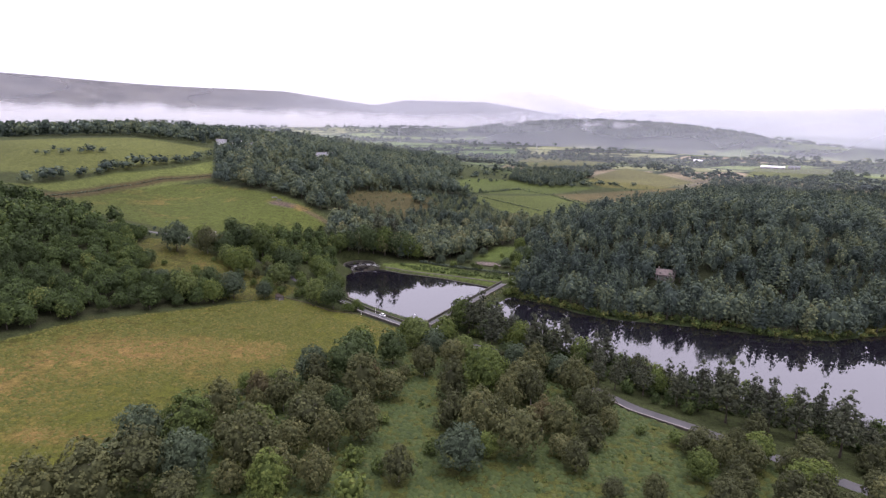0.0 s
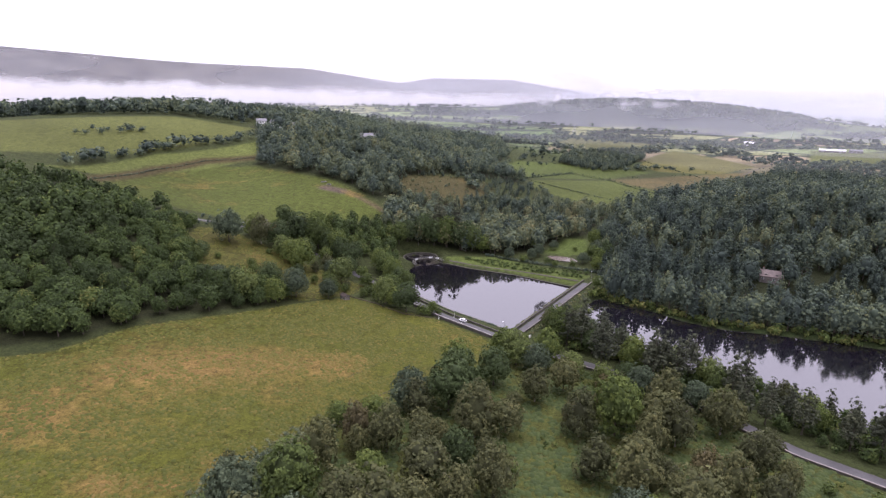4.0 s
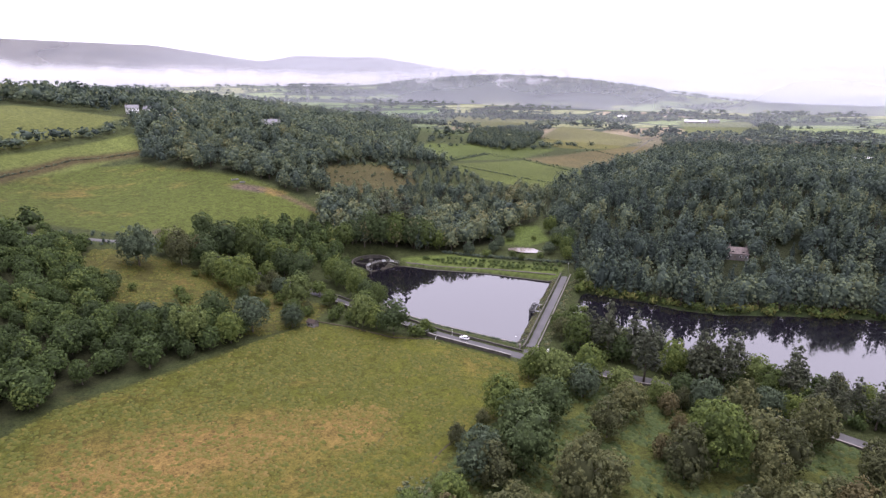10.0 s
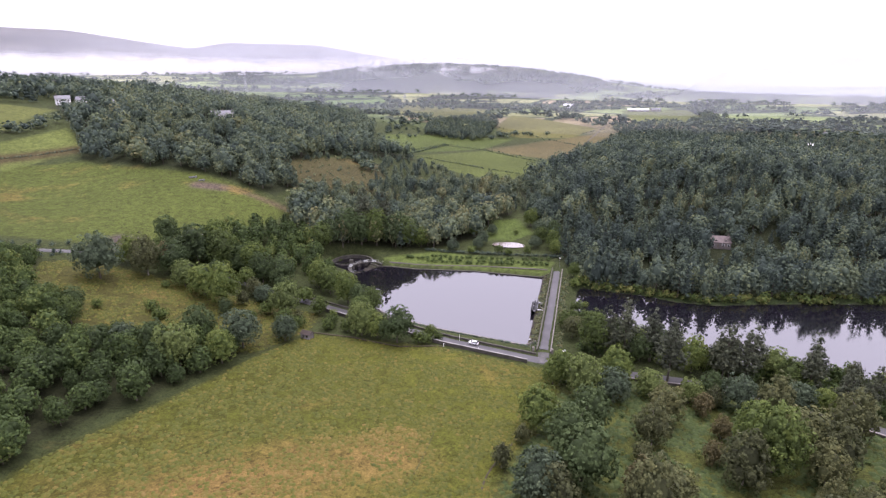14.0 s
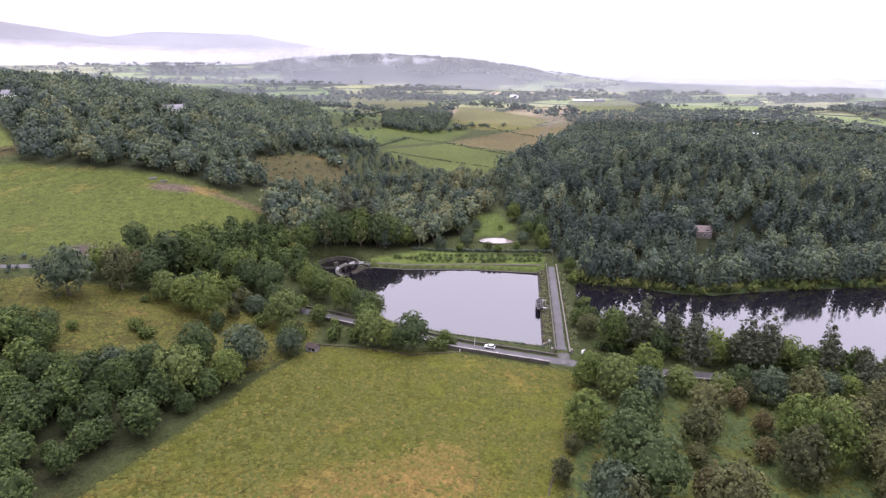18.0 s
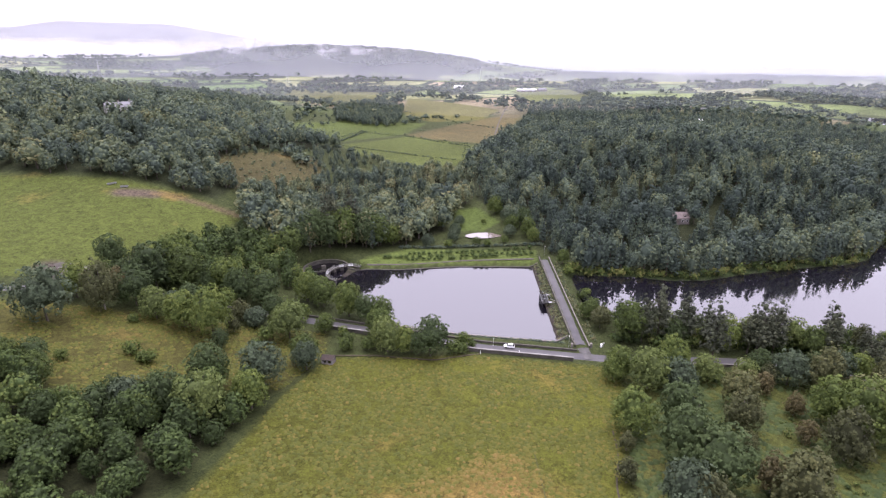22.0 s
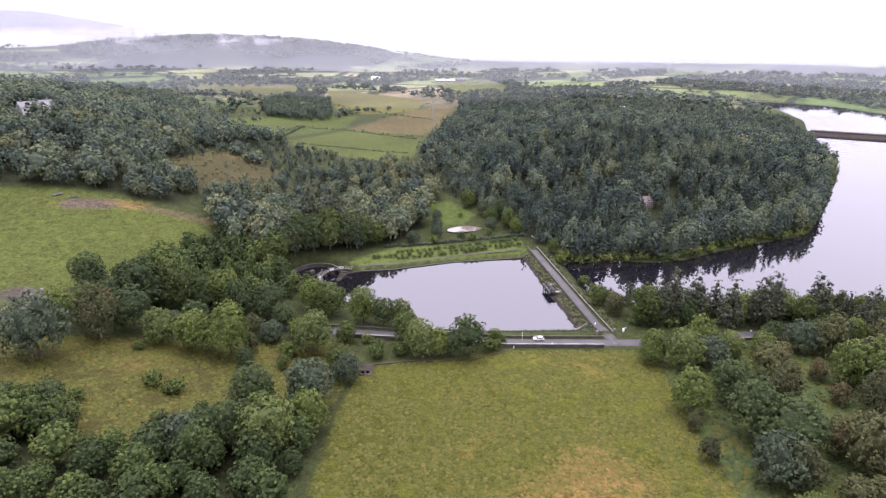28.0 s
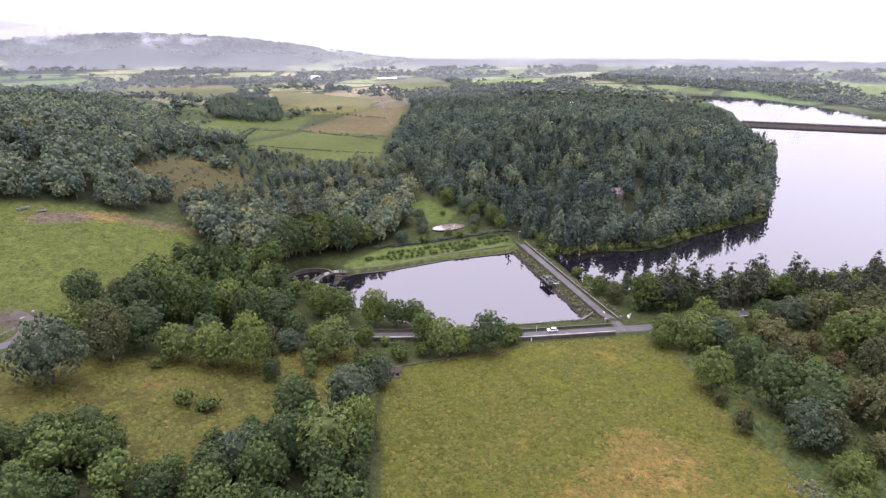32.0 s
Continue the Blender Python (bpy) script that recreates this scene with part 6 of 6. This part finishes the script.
# valve platform beside the causeway
valve = tagged(new("valve_platform"), "dark iron valve platform with railings over the basin", "platform")
valve.matrix_basis = Matrix.Translation((9.0, 329.6, 0)) @ Matrix.Rotation(math.atan2(85, 53.5), 4, "Z")
part("deck", block((-5.0, -1.4, 2.5), (5.0, 1.8, 2.8)), DARK_METAL, valve)
for px in (-4.5, -1.5, 1.5, 4.5):
    for py in (-1.2, 1.5):
        part("pile", rod(bmesh.new(), (px, py, -4), (px, py, 2.5), 0.22), DARK_METAL, valve)
for px in (-3.5, 0.2, 3.5):
    gear = part("valve_gear", rod(bmesh.new(), (px, 0.4, 2.8), (px, 0.4, 4.3), 0.22, 10, 0.14), DARK_METAL, valve)
    part("hand_wheel", arc_wall(0.45, 0, 360, 4.3, 4.4, 0.08, px, 0.4, 16), STEEL, gear)
part("brace", rod(rod(rod(bmesh.new(), (-4.5, 1.5, -0.5), (-1.5, 1.5, 2.4), 0.1), (1.5, 1.5, -0.5), (-1.5, 1.5, 2.4), 0.1), (1.5, 1.5, -0.5), (4.5, 1.5, 2.4), 0.1), DARK_METAL, valve)
for py in (-1.3, 1.7):
    rail = bmesh.new()
    for k in range(9):
        rod(rail, (-4.9 + k * 1.225, py, 2.8), (-4.9 + k * 1.225, py, 3.9), 0.05, 5)
    for z0 in (3.35, 3.9):
        rod(rail, (-4.9, py, z0), (4.9, py, z0), 0.045, 5)
    part("railing", rail, STEEL, valve, "pale steel railing")
for px in (-4.2, 4.2):
    part("gangway", block((px - 0.7, -6.5, 2.7), (px + 0.7, -1.4, 2.85)), STEEL, valve)
arch = bmesh.new()
for k in range(12):
    a0, a1 = math.pi * k / 12, math.pi * (k + 1) / 12
    rod(arch, (4.6 * math.cos(a0), -5.2 + 2.6 * math.sin(a0), 3.6), (4.6 * math.cos(a1), -5.2 + 2.6 * math.sin(a1), 3.6), 0.07, 5)
part("curved_rail", arch, STEEL, valve, "pale curved handrail")

# garden of low shrubs beside the basin
LEAF_BOX = foliage("clipped_leaves", [(0.0, (0.045, 0.07, 0.022)), (0.5, (0.085, 0.12, 0.034)), (1.0, (0.13, 0.165, 0.05))], 0.4)
round_shrub = make_tree("garden_shrub", "broad", 2.0, 2.9, 0.4, 200, 0.24, LEAF_BOX, "rounded green shrub planted in a garden row", 75, 0.05, "garden shrub rows", 2)
for row, (away, gap) in enumerate(((5.5, 2.9), (9.0, 3.3), (14.5, 3.0))):
    for k in range(26):
        u = (k + 0.6 + rng.uniform(-0.2, 0.2)) * gap / 105
        if u > (0.95, 0.85, 0.7)[row] or rng.random() < 0.12:
            continue
        gx0, gy0 = 40 - 96 * u + away * 0.5, 372 + 48 * u + away * 0.87
        if u > 0.35:
            gx0, gy0 = gx0 - 0.5, gy0 + 2.0 * math.sin((u - 0.35) * 4.5)
        plant(round_shrub, gx0, gy0, rng.uniform(0.75, 1.35), rng.uniform(0, 6.28), 0.05)
for child in list(round_shrub.children):
    bpy.data.objects.remove(child)
bpy.data.objects.remove(round_shrub)
hx1, hy1 = row_of([(56, 386), (10, 414), (-18, 430)], 1.1, 0.35, 0.0, 14)
wood("hedge", hx1, hy1, LOW_MIX, (1.8, 2.4), "clipped dark hedge behind the garden rows", 76, lambda px, py: 0.0)

# white car on the road
car = tagged(new("car"), "white hatchback car parked on the basin road", "car")


def car_shell(profile, half, inset):
    """A body drawn from its side outline, narrower towards the top."""
    bm = bmesh.new()
    sides = []
    for s in (-1, 1):
        sides.append([bm.verts.new((px, s * (half - inset * max(0.0, pz - 0.75)), pz)) for px, pz in profile])
    n = len(profile)
    for k in range(n):
        bm.faces.new((sides[0][k], sides[0][(k + 1) % n], sides[1][(k + 1) % n], sides[1][k]))
    bm.faces.new(sides[0][::-1])
    bm.faces.new(sides[1])
    bmesh.ops.recalc_face_normals(bm, faces=bm.faces[:])
    bmesh.ops.bevel(bm, geom=bm.edges[:], offset=0.05, segments=2, affect="EDGES", clamp_overlap=True)
    return bm


PAINT = surface("white_car_paint", (0.70, 0.70, 0.71), (0.84, 0.84, 0.84), 0.6, 9.0, 0.25, 0.0)
part("body", car_shell([(-2.15, 0.35), (2.15, 0.35), (2.2, 0.62), (1.95, 0.86), (1.15, 0.98), (-2.0, 1.0), (-2.2, 0.7)], 0.88, 0.05), PAINT, car)
part("cabin", car_shell([(1.15, 0.96), (0.45, 1.46), (-1.45, 1.48), (-2.0, 0.98)], 0.84, 0.28), GLASS, car, "dark tinted glasshouse")
part("roof", car_shell([(0.42, 1.44), (0.36, 1.52), (-1.4, 1.54), (-1.48, 1.45)], 0.70, 0.1), PAINT, car)
for px in (-1.32, 1.32):
    for side in (-1, 1):
        w = part("wheel", rod(bmesh.new(), (px, side * 0.72, 0.32), (px, side * 0.92, 0.32), 0.32, 18), RUBBER, car)
        part("rim", rod(bmesh.new(), (px, side * 0.86, 0.32), (px, side * 0.94, 0.32), 0.2, 12), STEEL, w)
for side in (-1, 1):
    part("headlight", block((2.02, side * 0.62 - 0.18, 0.62), (2.2, side * 0.62 + 0.18, 0.78), 0.02), STEEL, car)
    part("tail_light", block((-2.22, side * 0.66 - 0.13, 0.72), (-2.05, side * 0.66 + 0.13, 0.95), 0.02), BRICK_RED, car)
    part("mirror", block((0.82, side * 0.98 - 0.1, 0.98), (0.98, side * 0.98 + 0.1, 1.12), 0.02), PAINT, car)
car.matrix_basis = Matrix.Translation((-35.0, 300.2, float(ground(-35.0, 300.2)) + 0.2)) @ Matrix.Rotation(math.atan2(26, -29), 4, "Z")

# small hut at the field corner
hut = tagged(new("ruined_hut"), "small concrete hut with dark roof and two openings", "hut")
front_wall = bmesh.new()
for lo, hi in (((-2.2, -1.7, -0.5), (-1.5, -1.4, 2.2)), ((-0.3, -1.7, -0.5), (0.3, -1.4, 2.2)), ((1.5, -1.7, -0.5), (2.2, -1.4, 2.2)), ((-1.5, -1.7, -0.5), (-0.3, -1.4, 0.7)), ((0.3, -1.7, -0.5), (1.5, -1.4, 0.7)), ((-1.5, -1.7, 1.8), (-0.3, -1.4, 2.2)), ((0.3, -1.7, 1.8), (1.5, -1.4, 2.2))):
    box(front_wall, lo, hi)
part("front_wall", front_wall, CONCRETE, hut, "pale wall with two square openings")
part("back_wall", block((-2.2, 1.4, -0.5), (2.2, 1.7, 2.3)), STONE_DARK, hut)
part("side_wall", block((-2.2, -1.4, -0.5), (-1.9, 1.4, 2.1)), STONE, hut)
part("side_wall", block((1.9, -1.4, -0.5), (2.2, 1.4, 1.9)), STONE, hut)
hut_roof = bmesh.new()
for side in (-1, 1):
    box(hut_roof, (-2.5, -0.06, 0), (2.5, 2.15, 0.14))
    half = list(hut_roof.verts)[-8:]
    bmesh.ops.transform(hut_roof, matrix=Matrix.Translation((0, 0, 3.25)) @ Matrix.Rotation(radians(-30), 4, "X"), verts=half)
    if side < 0:
        bmesh.ops.transform(hut_roof, matrix=Matrix.Rotation(math.pi, 4, "Z"), verts=half)
part("roof", hut_roof, RUSTY_TIN, hut, "dark brown weathered roof")
for side in (-1, 1):
    gable = bmesh.new()
    corners = [gable.verts.new((side * 2.05 + dx, dy, dz)) for dx in (-0.15, 0.15) for dy, dz in ((-1.7, 2.1), (1.7, 2.1), (0, 3.15))]
    for ids in ((0, 1, 2), (5, 4, 3), (0, 3, 4, 1), (1, 4, 5, 2), (2, 5, 3, 0)):
        gable.faces.new([corners[i] for i in ids])
    bmesh.ops.recalc_face_normals(gable, faces=gable.faces[:])
    part("gable", gable, STONE, hut)
place(hut, -101.5, 325.2, -42)


# posts, lamps, signs, cabinet
def post(name, label, x, y, height, radius, material, head=None):
    root = tagged(new(name), label, "lamp" if "lamp" in name else "post")
    part("pole", rod(bmesh.new(), (0, 0, -0.4), (0, 0, height), radius, 8, radius * 0.7), material, root)
    if head == "lamp":
        a = part("arm", rod(bmesh.new(), (0, 0, height - 0.1), (0.9, 0, height + 0.15), 0.05, 6), material, root)
        part("lamp_head", block((0.7, -0.13, height + 0.08), (1.4, 0.13, height + 0.24), 0.04), WHITE, root)
    elif head == "sign":
        part("sign_plate", block((-0.35, -0.03, height - 0.7), (0.35, 0.03, height), 0.01), WHITE, root, "plain white sign plate")
    elif head == "cap":
        part("cap", rod(bmesh.new(), (0, 0, height), (0, 0, height + 0.12), radius * 1.4, 8, radius * 0.5), material, root)
    return place(root, x, y, rng.uniform(0, 360))


post("street_lamp", "slim steel lamp at the causeway's far end", 46.5, 373, 6.0, 0.09, STEEL, "lamp")
post("street_lamp", "slim steel lamp by the road junction", -14.5, 288, 5.5, 0.09, STEEL, "lamp")
post("marker_post", "short white post at the meadow corner", -47.5, 302.4, 1.3, 0.16, WHITE, "cap")
post("marker_post", "thin white pole on the basin parapet", -39.5, 305, 3.2, 0.09, WHITE, "cap")
post("sign_post", "small white sign standing in the verge", 34, 245.5, 2.2, 0.06, STEEL, "sign")
post("sign_post", "white notice on a post by the junction", -2.5, 281, 2.0, 0.06, STEEL, "sign")
post("marker_post", "thin pale pole beside the roadside wall", -35.5, 293.2, 2.4, 0.07, WHITE, "cap")
cabinet = tagged(new("utility_cabinet"), "white utility cabinet on the grass verge", "cabinet")
part("body", block((-1.2, -0.5, -0.2), (1.2, 0.5, 1.5), 0.04), WHITE, cabinet)
part("plinth", block((-1.3, -0.6, -0.3), (1.3, 0.6, 0.12)), CONCRETE, cabinet)
part("door", block((-1.1, -0.56, 0.2), (-0.05, -0.48, 1.4)), WHITE, cabinet)
part("door", block((0.05, -0.56, 0.2), (1.1, -0.48, 1.4)), WHITE, cabinet)
place(cabinet, -3.0, 281.5, 40)
cabinet.scale = (0.6, 0.6, 0.75)

# stone gate piers where the lane meets the causeway
for px, py in ((-13.5, 287.2), (-7.0, 283.2)):
    pier = tagged(new("gate_pier"), "square stone gate pier with a flat cap", "pier", "gate piers")
    part("shaft", block((-0.4, -0.4, -0.5), (0.4, 0.4, 1.6), 0.03), STONE, pier)
    part("cap", block((-0.5, -0.5, 1.6), (0.5, 0.5, 1.85), 0.12), STONE, pier)
    place(pier, px, py, 58)

# fence along the upper pasture
post_mesh = block((-0.07, -0.07, -0.4), (0.07, 0.07, 1.15), 0.01)
fence = tagged(new("fence"), "weathered wooden post-and-wire fence on the pasture edge", "fence")
first = part("post", post_mesh, WOOD, fence)
line = [(-196, 416), (-172, 427), (-150, 438), (-124, 449)]
wire, last = bmesh.new(), None
for k in range(28):
    u = k / 27 * 3
    i = min(2, int(u))
    px, py = line[i][0] + (line[i + 1][0] - line[i][0]) * (u - i), line[i][1] + (line[i + 1][1] - line[i][1]) * (u - i)
    one = first if k == 0 else new("post", first.data)
    one.parent = fence
    one.location = (px, py, float(ground(px, py)))
    here = Vector((px, py, float(ground(px, py))))
    for h in (0.4, 0.75, 1.05) if last is not None else ():
        rod(wire, last + Vector((0, 0, h)), here + Vector((0, 0, h)), 0.02, 4)
    last = here
part("wire", wire, STEEL, fence)

# field clutter: feed troughs and pale blocks
for px, py, turn, long in ((-161, 519, 20, 5.0), (-155, 514, -15, 4.0)):
    trough = tagged(new("feed_trough"), "galvanised feed trough on trodden pasture", "trough", "feed troughs")
    part("basin", box(box(box(box(block((-long / 2, -0.8, 0.25), (long / 2, 0.8, 0.35)), (-long / 2, -0.8, 0.3), (long / 2, -0.7, 0.9)), (-long / 2, 0.7, 0.3), (long / 2, 0.8, 0.9)), (-long / 2, -0.7, 0.3), (-long / 2 + 0.1, 0.7, 0.9)), (long / 2 - 0.1, -0.7, 0.3), (long / 2, 0.7, 0.9)), STEEL, trough)
    for a in (-1, 1):
        part("stand", block((a * long * 0.35 - 0.1, -0.8, -0.2), (a * long * 0.35 + 0.1, 0.8, 0.28)), STEEL, trough)
    place(trough, px, py, turn)
for px, py, turn, s in ((-186, 425, 10, 1.0), (-182, 429, 70, 0.8), (-176, 424, 35, 0.9), (-168, 426, 80, 0.7)):
    lump = tagged(new("stone_block"), "pale rough stone block beside the field gate", "stone", "gate boulders")
    part("lump", block((-0.9 * s, -0.6 * s, -0.3), (0.9 * s, 0.6 * s, 0.9 * s), 0.18 * s), CONCRETE, lump)
    place(lump, px, py, turn)



# lattice towers carrying a power line far across the valley
def lattice_tower(x, y, height, turn):
    tower = tagged(new("transmission_tower"), "grey steel lattice tower far across the valley", "pylon", "power line towers")
    wide = height * 0.11
    for sx, sy in ((-1, -1), (1, -1), (1, 1), (-1, 1)):
        part("leg", rod(bmesh.new(), (sx * wide, sy * wide, -1), (sx * 0.5, sy * 0.5, height * 0.75), 0.22, 4), STEEL, tower)
    part("mast", rod(bmesh.new(), (0, 0, height * 0.72), (0, 0, height), 0.35, 4), STEEL, tower)
    for level, reach in ((0.66, 0.15), (0.78, 0.19), (0.9, 0.13)):
        arm = bmesh.new()
        for side in (-1, 1):
            rod(arm, (0, 0, height * level), (side * height * reach, 0, height * level + 0.4), 0.22, 4)
            rod(arm, (0, 0, height * level + 2), (side * height * reach, 0, height * level + 0.4), 0.16, 4)
        part("cross_arm", arm, STEEL, tower)
    braces = bmesh.new()
    for k in range(5):
        z0, z1 = height * 0.14 * k, height * 0.14 * (k + 1)
        w0, w1 = wide + (0.5 - wide) * z0 / (height * 0.75), wide + (0.5 - wide) * z1 / (height * 0.75)
        for side in (-1, 1):
            rod(braces, (-w0, side * w0, z0), (w1, side * w1, z1), 0.12, 4)
            rod(braces, (w0, side * w0, z0), (-w1, side * w1, z1), 0.12, 4)
            rod(braces, (side * w0, -w0, z0), (side * w1, w1, z1), 0.12, 4)
    part("bracing", braces, STEEL, tower)
    tower.matrix_basis = Matrix.Translation((x, y, float(ground(x, y)))) @ Matrix.Rotation(radians(turn), 4, "Z")


for tx1, ty1, tall in ((-150, 1860, 46), (280, 1683, 40)):
    lattice_tower(tx1, ty1, tall, 20)
